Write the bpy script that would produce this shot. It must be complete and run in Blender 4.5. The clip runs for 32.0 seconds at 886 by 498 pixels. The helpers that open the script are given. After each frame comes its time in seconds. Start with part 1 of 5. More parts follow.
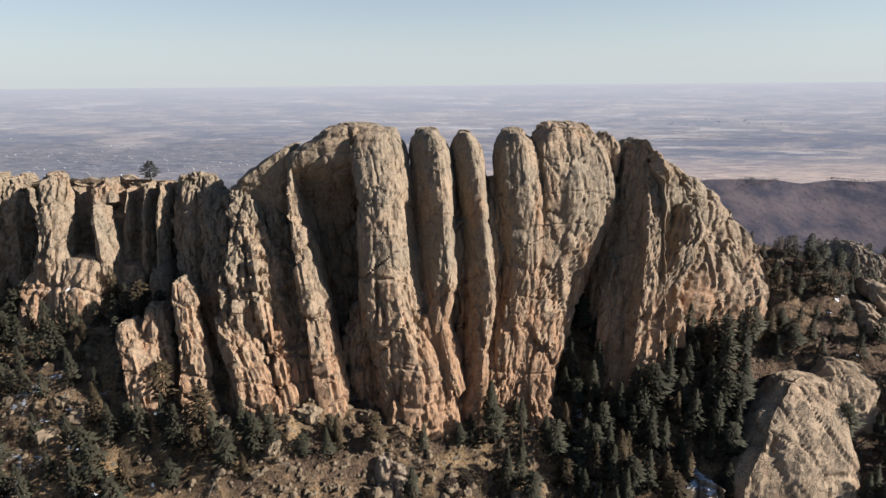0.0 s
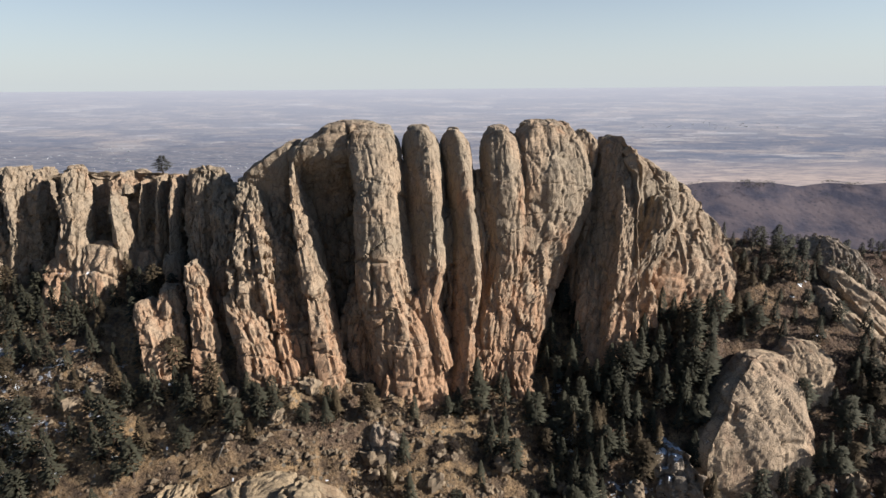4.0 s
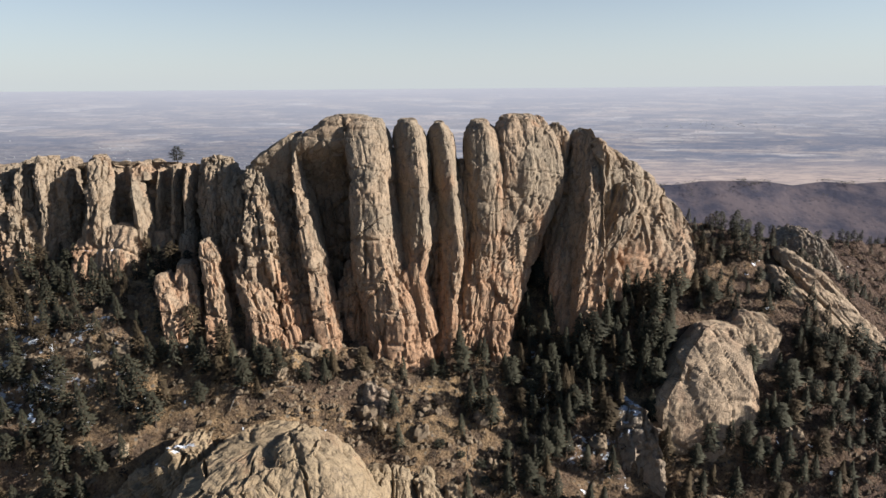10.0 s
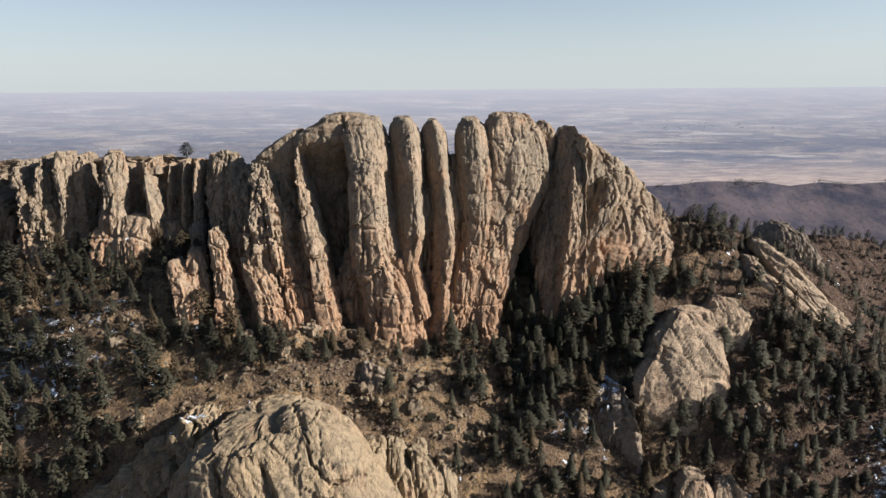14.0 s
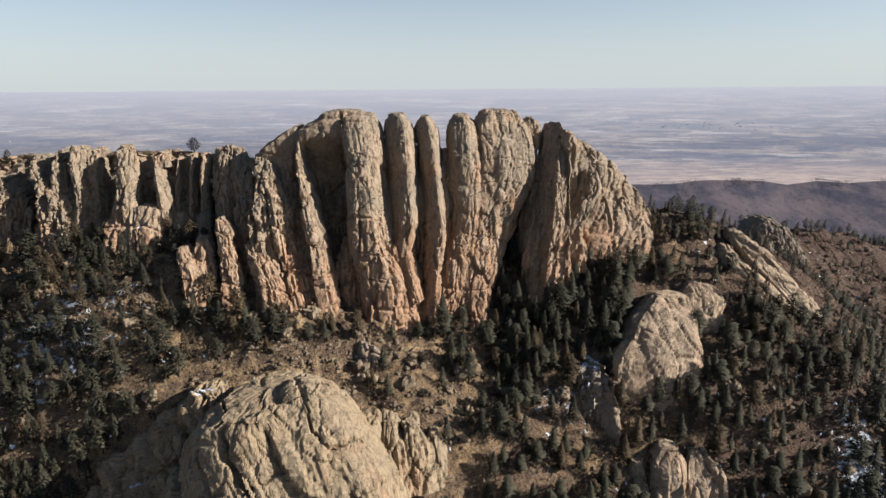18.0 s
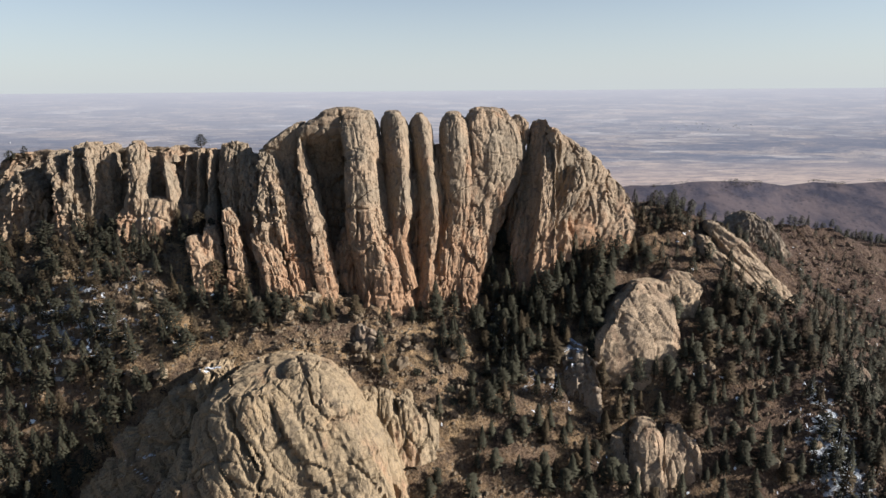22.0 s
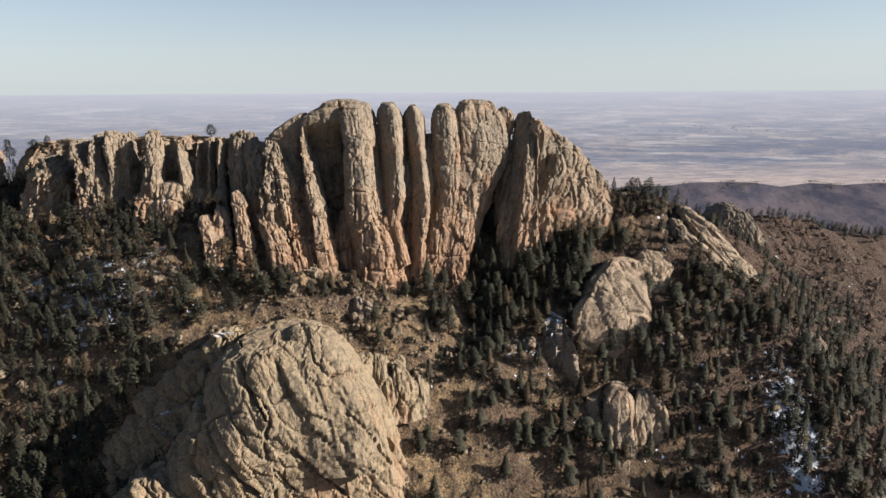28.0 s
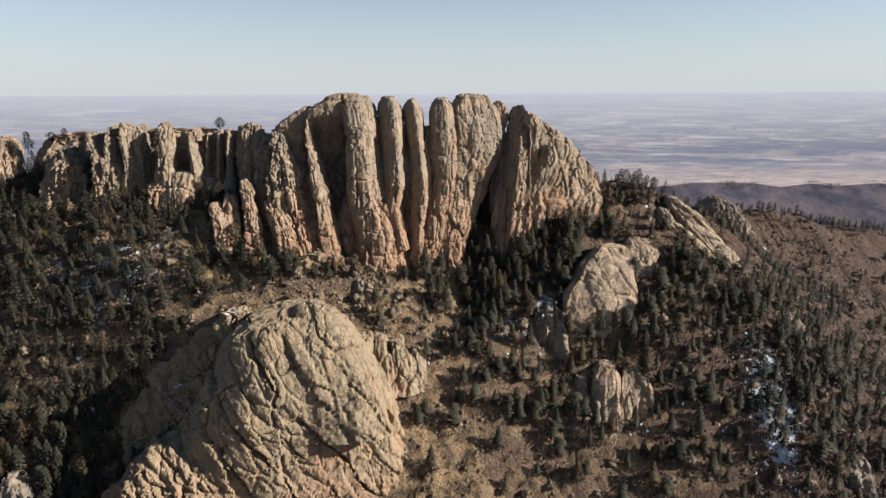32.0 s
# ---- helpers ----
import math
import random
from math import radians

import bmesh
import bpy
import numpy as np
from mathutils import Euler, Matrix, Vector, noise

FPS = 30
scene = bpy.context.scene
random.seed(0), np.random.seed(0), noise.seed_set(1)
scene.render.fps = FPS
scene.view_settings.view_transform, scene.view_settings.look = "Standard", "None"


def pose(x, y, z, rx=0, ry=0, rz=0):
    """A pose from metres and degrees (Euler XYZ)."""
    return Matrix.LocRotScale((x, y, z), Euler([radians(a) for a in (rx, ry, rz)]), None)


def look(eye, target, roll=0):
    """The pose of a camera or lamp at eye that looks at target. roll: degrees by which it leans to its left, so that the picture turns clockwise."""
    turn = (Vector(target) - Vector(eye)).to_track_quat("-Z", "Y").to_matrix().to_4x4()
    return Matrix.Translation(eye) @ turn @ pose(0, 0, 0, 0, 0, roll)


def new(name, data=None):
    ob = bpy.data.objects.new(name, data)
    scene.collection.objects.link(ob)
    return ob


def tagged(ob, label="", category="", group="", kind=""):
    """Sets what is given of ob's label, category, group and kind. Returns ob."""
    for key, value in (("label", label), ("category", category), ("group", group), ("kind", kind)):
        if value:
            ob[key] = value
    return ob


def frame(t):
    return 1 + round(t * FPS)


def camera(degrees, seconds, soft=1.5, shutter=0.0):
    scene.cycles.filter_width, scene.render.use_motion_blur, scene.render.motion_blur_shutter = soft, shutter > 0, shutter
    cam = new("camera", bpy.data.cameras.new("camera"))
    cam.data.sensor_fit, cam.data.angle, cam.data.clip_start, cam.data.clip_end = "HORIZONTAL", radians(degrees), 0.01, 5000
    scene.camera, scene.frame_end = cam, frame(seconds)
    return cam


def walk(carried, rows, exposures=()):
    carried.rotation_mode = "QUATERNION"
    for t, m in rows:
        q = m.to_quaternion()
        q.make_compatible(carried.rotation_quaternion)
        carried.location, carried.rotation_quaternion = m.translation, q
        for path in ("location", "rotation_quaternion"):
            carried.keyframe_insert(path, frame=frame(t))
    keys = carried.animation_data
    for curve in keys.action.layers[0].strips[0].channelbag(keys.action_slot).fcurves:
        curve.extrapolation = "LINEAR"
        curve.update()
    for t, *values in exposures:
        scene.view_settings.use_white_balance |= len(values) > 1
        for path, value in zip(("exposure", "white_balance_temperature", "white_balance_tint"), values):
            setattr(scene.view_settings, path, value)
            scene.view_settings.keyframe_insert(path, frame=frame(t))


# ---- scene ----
cam = camera(75.1, 32.0, soft=1.5)
METRES, EYE, TILT, LEAN, TURN = 75.0, 75.0, -16.5, 0.45, 0.0
ROWS = [
    (0.0, 0.0, 0.0, 0.0, 0.0, 0.0, -0.0),
    (0.5, 0.0029, -0.0152, -0.0035, -0.02, 0.28, -0.0),
    (1.0, 0.0061, -0.03, -0.0089, -0.03, 0.3, 0.0),
    (1.5, 0.0089, -0.0441, -0.0137, -0.04, 0.29, -0.02),
    (2.0, 0.0113, -0.0583, -0.0194, -0.05, 0.3, -0.02),
    (2.5, 0.014, -0.0725, -0.0251, -0.06, 0.31, -0.02),
    (3.0, 0.0167, -0.0869, -0.0308, -0.08, 0.33, -0.02),
    (3.5, 0.0196, -0.1013, -0.0362, -0.11, 0.34, -0.01),
    (5.5, 0.0298, -0.1579, -0.0524, -0.18, 0.2, -0.01),
    (6.0, 0.0337, -0.1726, -0.0585, -0.15, 0.25, 0.02),
    (6.5, 0.0355, -0.1866, -0.0621, -0.19, 0.2, 0.0),
    (7.0, 0.0387, -0.201, -0.0694, -0.19, 0.31, 0.02),
    (7.5, 0.0416, -0.2155, -0.0725, -0.2, 0.24, -0.0),
    (8.0, 0.0456, -0.2297, -0.0759, -0.17, 0.19, -0.01),
    (8.5, 0.0485, -0.2444, -0.0813, -0.2, 0.24, -0.02),
    (9.0, 0.051, -0.2589, -0.0865, -0.24, 0.27, -0.01),
    (9.5, 0.0537, -0.2723, -0.0908, -0.24, 0.27, -0.01),
    (10.0, 0.0578, -0.287, -0.0964, -0.22, 0.3, 0.01),
    (10.5, 0.0599, -0.301, -0.1016, -0.24, 0.32, -0.01),
    (11.0, 0.0623, -0.3153, -0.1048, -0.25, 0.28, -0.01),
    (11.5, 0.0652, -0.3298, -0.1102, -0.25, 0.32, 0.01),
    (12.0, 0.0675, -0.3444, -0.115, -0.25, 0.34, 0.01),
    (12.5, 0.0697, -0.3586, -0.1194, -0.25, 0.33, 0.0),
    (13.0, 0.0728, -0.3732, -0.1243, -0.26, 0.37, 0.01),
    (13.5, 0.0754, -0.3876, -0.1294, -0.27, 0.4, 0.0),
    (14.0, 0.0782, -0.4021, -0.1336, -0.27, 0.41, 0.01),
    (14.5, 0.0812, -0.4165, -0.1395, -0.27, 0.44, 0.03),
    (16.5, 0.0929, -0.4727, -0.1556, -0.3, 0.3, 0.05),
    (17.0, 0.0959, -0.4872, -0.1611, -0.3, 0.36, 0.05),
    (17.5, 0.0991, -0.5018, -0.1654, -0.31, 0.35, 0.04),
    (18.0, 0.1019, -0.5161, -0.1705, -0.31, 0.36, 0.04),
    (18.5, 0.1051, -0.5304, -0.1763, -0.32, 0.4, 0.03),
    (19.0, 0.1078, -0.545, -0.1806, -0.34, 0.42, 0.04),
    (19.5, 0.1109, -0.5593, -0.1852, -0.33, 0.43, 0.03),
    (20.0, 0.1133, -0.5738, -0.1907, -0.34, 0.46, 0.03),
    (20.5, 0.1162, -0.5882, -0.1952, -0.35, 0.47, 0.04),
    (21.0, 0.1189, -0.6026, -0.2008, -0.34, 0.5, 0.04),
    (21.5, 0.1216, -0.617, -0.2061, -0.34, 0.5, 0.04),
    (22.0, 0.1244, -0.6314, -0.2117, -0.35, 0.52, 0.04),
    (22.5, 0.1272, -0.6457, -0.2173, -0.35, 0.54, 0.05),
    (23.0, 0.1296, -0.6602, -0.2234, -0.35, 0.57, 0.05),
    (23.5, 0.1327, -0.6745, -0.2294, -0.35, 0.57, 0.05),
    (24.0, 0.1353, -0.6891, -0.236, -0.35, 0.61, 0.04),
    (24.5, 0.1378, -0.7035, -0.2438, -0.36, 0.67, 0.04),
    (25.0, 0.1406, -0.7179, -0.2505, -0.35, 0.69, 0.04),
    (25.5, 0.1429, -0.7322, -0.2577, -0.35, 0.76, 0.03),
    (27.5, 0.1526, -0.7885, -0.2851, -0.4, 0.72, -0.01),
    (28.0, 0.1551, -0.8026, -0.2932, -0.39, 0.72, -0.01),
    (28.5, 0.157, -0.8167, -0.3011, -0.37, 0.74, -0.02),
    (29.0, 0.1594, -0.8308, -0.3088, -0.36, 0.75, -0.02),
    (29.5, 0.1614, -0.845, -0.3166, -0.34, 0.78, -0.04),
    (30.0, 0.163, -0.8594, -0.3237, -0.32, 0.82, -0.05),
    (30.5, 0.1652, -0.8734, -0.3311, -0.3, 0.84, -0.05),
    (31.0, 0.1668, -0.8874, -0.3384, -0.28, 0.85, -0.06),
    (31.5, 0.1689, -0.9014, -0.3464, -0.26, 0.85, -0.07),
    (32.0, 0.1708, -0.9154, -0.3538, -0.25, 0.85, -0.07),
]
walk(cam, [(t, pose(0, 0, EYE, TILT, LEAN, TURN) @ pose(METRES * x, METRES * y, METRES * z, 90 + pitch, roll, yaw)) for t, x, y, z, yaw, pitch, roll in ROWS])

# ---- world, sun, exposure ----
SUN_EL, SUN_AZ = 25.0, 6.0      # height, and turn from the +x side towards the viewer's side
el, az = radians(SUN_EL), radians(SUN_AZ)
to_sun = Vector((math.cos(el) * math.cos(az), -math.cos(el) * math.sin(az), math.sin(el)))
world = bpy.data.worlds.new("sky")
scene.world = world
world.use_nodes = True
wn, wl = world.node_tree.nodes, world.node_tree.links
wn.clear()
sky = wn.new("ShaderNodeTexSky")
sky.sky_type, sky.sun_disc = "NISHITA", False
sky.sun_elevation, sky.sun_rotation = el, math.atan2(to_sun.x, to_sun.y)
sky.altitude, sky.air_density, sky.dust_density, sky.ozone_density = 2100, 1.0, 1.0, 1.5
bg = wn.new("ShaderNodeBackground")
bg.inputs[1].default_value = 0.065
wout = wn.new("ShaderNodeOutputWorld")
pale = wn.new("ShaderNodeHueSaturation")      # thin winter haze
pale.inputs["Saturation"].default_value, pale.inputs["Value"].default_value = 1.0, 0.9
wl.new(sky.outputs[0], pale.inputs["Color"])
where, sep_w, rise_w, haze = (wn.new("ShaderNode" + k) for k in ("TexCoord", "SeparateXYZ", "MapRange", "Mix"))
haze.data_type = "RGBA"                        # the haze thickens towards the horizon all round
wl.new(where.outputs["Generated"], sep_w.inputs[0])
wl.new(sep_w.outputs[2], rise_w.inputs[0])
rise_w.inputs[1].default_value, rise_w.inputs[2].default_value = 0.0, 0.26
rise_w.inputs[3].default_value, rise_w.inputs[4].default_value = 0.93, 0.0
wl.new(rise_w.outputs[0], haze.inputs[0])
wl.new(pale.outputs[0], haze.inputs[6])
haze.inputs[7].default_value = (4.65, 5.05, 5.3, 1)
wl.new(haze.outputs[2], bg.inputs[0])
wl.new(bg.outputs[0], wout.inputs[0])
sun = new("sun", bpy.data.lights.new("sun", "SUN"))
sun.data.energy, sun.data.angle, sun.data.color = 5.0, radians(0.55), (1.0, 0.965, 0.925)
sun.matrix_world = look(to_sun * 300, (0, 0, 0))
scene.view_settings.exposure = 1.0


# ---- noise on arrays ----
_rng = np.random.RandomState(7)
_perm = _rng.permutation(256)
_perm = np.concatenate([_perm, _perm, _perm])
_g = _rng.normal(size=(256, 3))
_g /= np.linalg.norm(_g, axis=1)[:, None]


def perlin(p):
    """Gradient noise, about -0.8 to 0.8, at the rows of p."""
    i = np.floor(p).astype(int)
    f = p - i
    u = f * f * f * (f * (f * 6 - 15) + 10)
    i = i & 255
    total = np.zeros(len(p))
    for dx in (0, 1):
        wx = u[:, 0] if dx else 1 - u[:, 0]
        for dy in (0, 1):
            wy = u[:, 1] if dy else 1 - u[:, 1]
            for dz in (0, 1):
                wz = u[:, 2] if dz else 1 - u[:, 2]
                h = _perm[_perm[_perm[i[:, 0] + dx] + i[:, 1] + dy] + i[:, 2] + dz]
                g = _g[h]
                dot = g[:, 0] * (f[:, 0] - dx) + g[:, 1] * (f[:, 1] - dy) + g[:, 2] * (f[:, 2] - dz)
                total += wx * wy * wz * dot
    return total * 1.5


def fbm(p, octaves=4, gain=0.5):
    total, amp = np.zeros(len(p)), 1.0
    for k in range(octaves):
        total += amp * perlin(p * 2.0 ** k + 17.3 * k)
        amp *= gain
    return total


def blocks(p):
    """Broken blocks: for the rows of p a random level and tilt of the nearest block, and the gap to its neighbour."""
    i = np.floor(p).astype(int)
    best, second = np.full(len(p), 9.0), np.full(len(p), 9.0)
    lev = np.zeros(len(p))
    for dx in (-1, 0, 1):
        for dy in (-1, 0, 1):
            for dz in (-1, 0, 1):
                c = i + (dx, dy, dz)
                m = c & 255
                h = _perm[_perm[_perm[m[:, 0]] + m[:, 1]] + m[:, 2]]
                o = p - c - 0.5 - 0.42 * _g[h]
                d = np.sqrt((o * o).sum(1))
                tilt = (o * _g[(h + 77) & 255]).sum(1)
                nearer = d < best
                second = np.where(nearer, best, np.minimum(second, d))
                lev = np.where(nearer, h / 255.0 - 0.5 + 0.9 * tilt, lev)
                best = np.where(nearer, d, best)
    return lev, second - best


def step(a, b, x):
    t = np.clip((x - a) / (b - a), 0, 1)
    return t * t * (3 - 2 * t)


# ---- materials ----
def nodes_of(name):
    m = bpy.data.materials.new(name)
    m.use_nodes = True
    return m, m.node_tree.nodes, m.node_tree.links, m.node_tree.nodes["Principled BSDF"]


def tex(n, l, kind, scale, vec=None, detail=6, rough=0.6):
    t = n.new("ShaderNodeTex" + kind)
    t.inputs["Scale"].default_value = scale
    if kind == "Noise":
        t.inputs["Detail"].default_value, t.inputs["Roughness"].default_value = detail, rough
    if vec:
        l.new(vec, t.inputs["Vector"])
    return t.outputs["Distance" if kind == "Voronoi" else 0]


def ramp(n, l, fac, *stops):
    r = n.new("ShaderNodeValToRGB")
    e = r.color_ramp.elements
    while len(e) < len(stops):
        e.new(0.5)
    for k, (p, c) in enumerate(stops):
        e[k].position = p
        e[k].color = (*c, 1) if isinstance(c, tuple) else (c, c, c, 1)
    l.new(fac, r.inputs[0])
    return r.outputs[0]


def mix(n, l, fac, a, b, mode="MIX"):
    m = n.new("ShaderNodeMix")
    m.data_type, m.blend_type = "RGBA", mode
    for sock, v in ((m.inputs[0], fac), (m.inputs[6], a), (m.inputs[7], b)):
        if isinstance(v, tuple):
            sock.default_value = (*v, 1)
        elif isinstance(v, (int, float)):
            sock.default_value = v
        else:
            l.new(v, sock)
    return m.outputs[2]


def mapped(n, l, scale=(1, 1, 1), rot=(0, 0, 0), kind="Object"):
    c, m = n.new("ShaderNodeTexCoord"), n.new("ShaderNodeMapping")
    m.inputs["Scale"].default_value, m.inputs["Rotation"].default_value = scale, rot
    l.new(c.outputs[kind], m.inputs[0])
    return m.outputs[0]


def bump(n, l, height, strength, distance, into, normal=None):
    b = n.new("ShaderNodeBump")
    b.inputs["Strength"].default_value, b.inputs["Distance"].default_value = strength, distance
    l.new(height, b.inputs["Height"])
    if normal:
        l.new(normal, b.inputs["Normal"])
    if into is not None:
        l.new(b.outputs[0], into)
    return b.outputs[0]


def rock_material(name, tan, pale, rust, grey, rust_from, rot=(0, 0, 0)):
    """Weathered sandstone: tan with grey-green lichen, rusty faces and dark streaks down the grain."""
    m, n, l, bsdf = nodes_of(name)
    v = mapped(n, l)
    vs = mapped(n, l, (1, 1, 0.22), rot)
    big = tex(n, l, "Noise", 0.09, v, 3)
    mid = tex(n, l, "Noise", 0.55, v, 8, 0.65)
    streak = tex(n, l, "Noise", 0.7, vs, 7, 0.65)
    fine = tex(n, l, "Noise", 3.2, v, 6, 0.7)
    col = mix(n, l, ramp(n, l, mid, (0.35, 0.0), (0.68, 1.0)), tan, pale)
    # rusty bands, commoner low down
    sep = n.new("ShaderNodeSeparateXYZ")
    l.new(v, sep.inputs[0])
    low = n.new("ShaderNodeMapRange")
    low.inputs[1].default_value, low.inputs[2].default_value = rust_from + 14, rust_from - 14
    low.inputs[3].default_value, low.inputs[4].default_value = 0.0, 0.42
    l.new(sep.outputs[2], low.inputs[0])
    add = n.new("ShaderNodeMath")
    add.operation = "ADD"
    l.new(low.outputs[0], add.inputs[0])
    l.new(streak, add.inputs[1])
    patch = n.new("ShaderNodeMath")
    patch.operation = "ADD"
    l.new(add.outputs[0], patch.inputs[0])
    l.new(ramp(n, l, tex(n, l, "Noise", 0.13, vs, 3), (0.52, 0.0), (0.66, 0.36)), patch.inputs[1])
    col = mix(n, l, ramp(n, l, patch.outputs[0], (0.62, 0.0), (0.88, 0.85)), col, rust)
    lich = n.new("ShaderNodeMath")
    lich.operation = "SUBTRACT"
    l.new(big, lich.inputs[0])
    l.new(low.outputs[0], lich.inputs[1])
    col = mix(n, l, ramp(n, l, lich.outputs[0], (0.34, 0.0), (0.58, 0.75)), col, grey)
    col = mix(n, l, ramp(n, l, streak, (0.28, 0.75), (0.44, 0.0)), col, (0.118, 0.091, 0.069))
    col = mix(n, l, ramp(n, l, fine, (0.36, 0.45), (0.48, 0.0)), col, (0.095, 0.074, 0.056))
    wob = n.new("ShaderNodeVectorMath")
    wob.operation = "MULTIPLY_ADD"
    wob.inputs[1].default_value = (0.8, 0.8, 0.8)
    ncol = n.new("ShaderNodeTexNoise")
    ncol.inputs["Scale"].default_value = 0.8
    l.new(v, ncol.inputs["Vector"])
    l.new(ncol.outputs["Color"], wob.inputs[0])
    l.new(mapped(n, l, (1, 1, 0.55), rot), wob.inputs[2])
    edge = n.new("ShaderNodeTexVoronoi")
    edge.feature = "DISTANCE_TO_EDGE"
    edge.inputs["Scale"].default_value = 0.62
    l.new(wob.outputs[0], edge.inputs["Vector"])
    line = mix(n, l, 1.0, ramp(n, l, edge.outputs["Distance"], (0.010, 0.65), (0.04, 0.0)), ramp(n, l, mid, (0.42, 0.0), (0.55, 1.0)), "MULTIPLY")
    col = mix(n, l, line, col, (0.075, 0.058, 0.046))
    # finer fractures between small blocks
    frac = n.new("ShaderNodeTexVoronoi")
    frac.feature = "DISTANCE_TO_EDGE"
    frac.inputs["Scale"].default_value = 1.25
    wob2 = n.new("ShaderNodeVectorMath")
    wob2.operation = "MULTIPLY_ADD"
    wob2.inputs[1].default_value = (0.5, 0.5, 0.5)
    l.new(ncol.outputs["Color"], wob2.inputs[0])
    l.new(mapped(n, l, (1, 1, 0.42), rot), wob2.inputs[2])
    l.new(wob2.outputs[0], frac.inputs["Vector"])
    groove = ramp(n, l, frac.outputs["Distance"], (0.0, 0.0), (0.10, 1.0))
    thin = mix(n, l, 1.0, ramp(n, l, frac.outputs["Distance"], (0.012, 0.5), (0.045, 0.0)), ramp(n, l, mid, (0.40, 1.0), (0.50, 0.0)), "MULTIPLY")
    col = mix(n, l, thin, col, (0.08, 0.062, 0.049))
    at = n.new("ShaderNodeAttribute")
    at.attribute_name = "cover"
    sn = n.new("ShaderNodeMath")
    sn.operation = "ADD"
    l.new(at.outputs["Fac"], sn.inputs[0])
    l.new(mid, sn.inputs[1])
    col = mix(n, l, ramp(n, l, sn.outputs[0], (0.95, 0.0), (1.0, 1.0)), col, (0.49, 0.514, 0.553))
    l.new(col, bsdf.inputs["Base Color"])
    bsdf.inputs["Roughness"].default_value = 0.93
    bsdf.inputs["Specular IOR Level"].default_value = 0.2
    # flat broken faces, each tilted its own way, at two sizes
    def facets(scale, stretch, strength, distance, under):
        vv = n.new("ShaderNodeVectorMath")
        vv.operation = "MULTIPLY_ADD"
        vv.inputs[1].default_value = (0.35 / scale,) * 3
        l.new(ncol.outputs["Color"], vv.inputs[0])
        l.new(mapped(n, l, (1, 1, stretch), rot), vv.inputs[2])
        cellv = n.new("ShaderNodeTexVoronoi")
        cellv.inputs["Scale"].default_value = scale
        l.new(vv.outputs[0], cellv.inputs["Vector"])
        off, lean_, dot = (n.new("ShaderNodeVectorMath") for _ in range(3))
        off.operation, lean_.operation, dot.operation = "SUBTRACT", "SUBTRACT", "DOT_PRODUCT"
        l.new(vv.outputs[0], off.inputs[0])
        l.new(cellv.outputs["Position"], off.inputs[1])
        l.new(cellv.outputs["Color"], lean_.inputs[0])
        lean_.inputs[1].default_value = (0.5, 0.5, 0.5)
        l.new(off.outputs[0], dot.inputs[0])
        l.new(lean_.outputs[0], dot.inputs[1])
        return bump(n, l, dot.outputs["Value"], strength, distance, None, under)

    b0 = facets(0.55, 0.4, 0.5, 1.0, None)
    b0 = facets(1.4, 0.5, 0.45, 1.0, b0)
    b1 = bump(n, l, streak, 0.5, 0.4, None, b0)
    worn = mix(n, l, ramp(n, l, mid, (0.42, 0.0), (0.52, 1.0)), groove, (1.0, 1.0, 1.0))
    b2 = bump(n, l, worn, 0.7, 0.2, None, b1)
    bump(n, l, fine, 0.7, 0.13, bsdf.inputs["Normal"], b2)
    return m


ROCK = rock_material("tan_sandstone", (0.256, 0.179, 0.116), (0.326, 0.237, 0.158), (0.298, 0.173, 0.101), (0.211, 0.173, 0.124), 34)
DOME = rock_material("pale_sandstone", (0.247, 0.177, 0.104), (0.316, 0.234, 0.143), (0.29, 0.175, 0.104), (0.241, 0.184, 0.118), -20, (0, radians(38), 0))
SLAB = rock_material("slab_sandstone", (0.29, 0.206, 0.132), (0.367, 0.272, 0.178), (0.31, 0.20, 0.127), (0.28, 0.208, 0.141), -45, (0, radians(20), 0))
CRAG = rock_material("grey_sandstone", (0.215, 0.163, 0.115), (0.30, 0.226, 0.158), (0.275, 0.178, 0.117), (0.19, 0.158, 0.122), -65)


def plain_material(name, dark, light, scale=1.2, rough=0.9, depth=0.1):
    m, n, l, bsdf = nodes_of(name)
    v = mapped(n, l)
    f = tex(n, l, "Noise", scale, v, 6)
    info = n.new("ShaderNodeObjectInfo")
    hs = n.new("ShaderNodeHueSaturation")
    vary = n.new("ShaderNodeMapRange")
    vary.inputs[3].default_value, vary.inputs[4].default_value = 0.75, 1.3
    l.new(info.outputs["Random"], vary.inputs[0])
    l.new(vary.outputs[0], hs.inputs["Value"])
    l.new(ramp(n, l, f, (0.3, dark), (0.7, light)), hs.inputs["Color"])
    l.new(hs.outputs[0], bsdf.inputs["Base Color"])
    bsdf.inputs["Roughness"].default_value = rough
    bsdf.inputs["Specular IOR Level"].default_value = 0.2
    bump(n, l, tex(n, l, "Noise", scale * 5, v, 5), 0.5, depth, bsdf.inputs["Normal"])
    return m


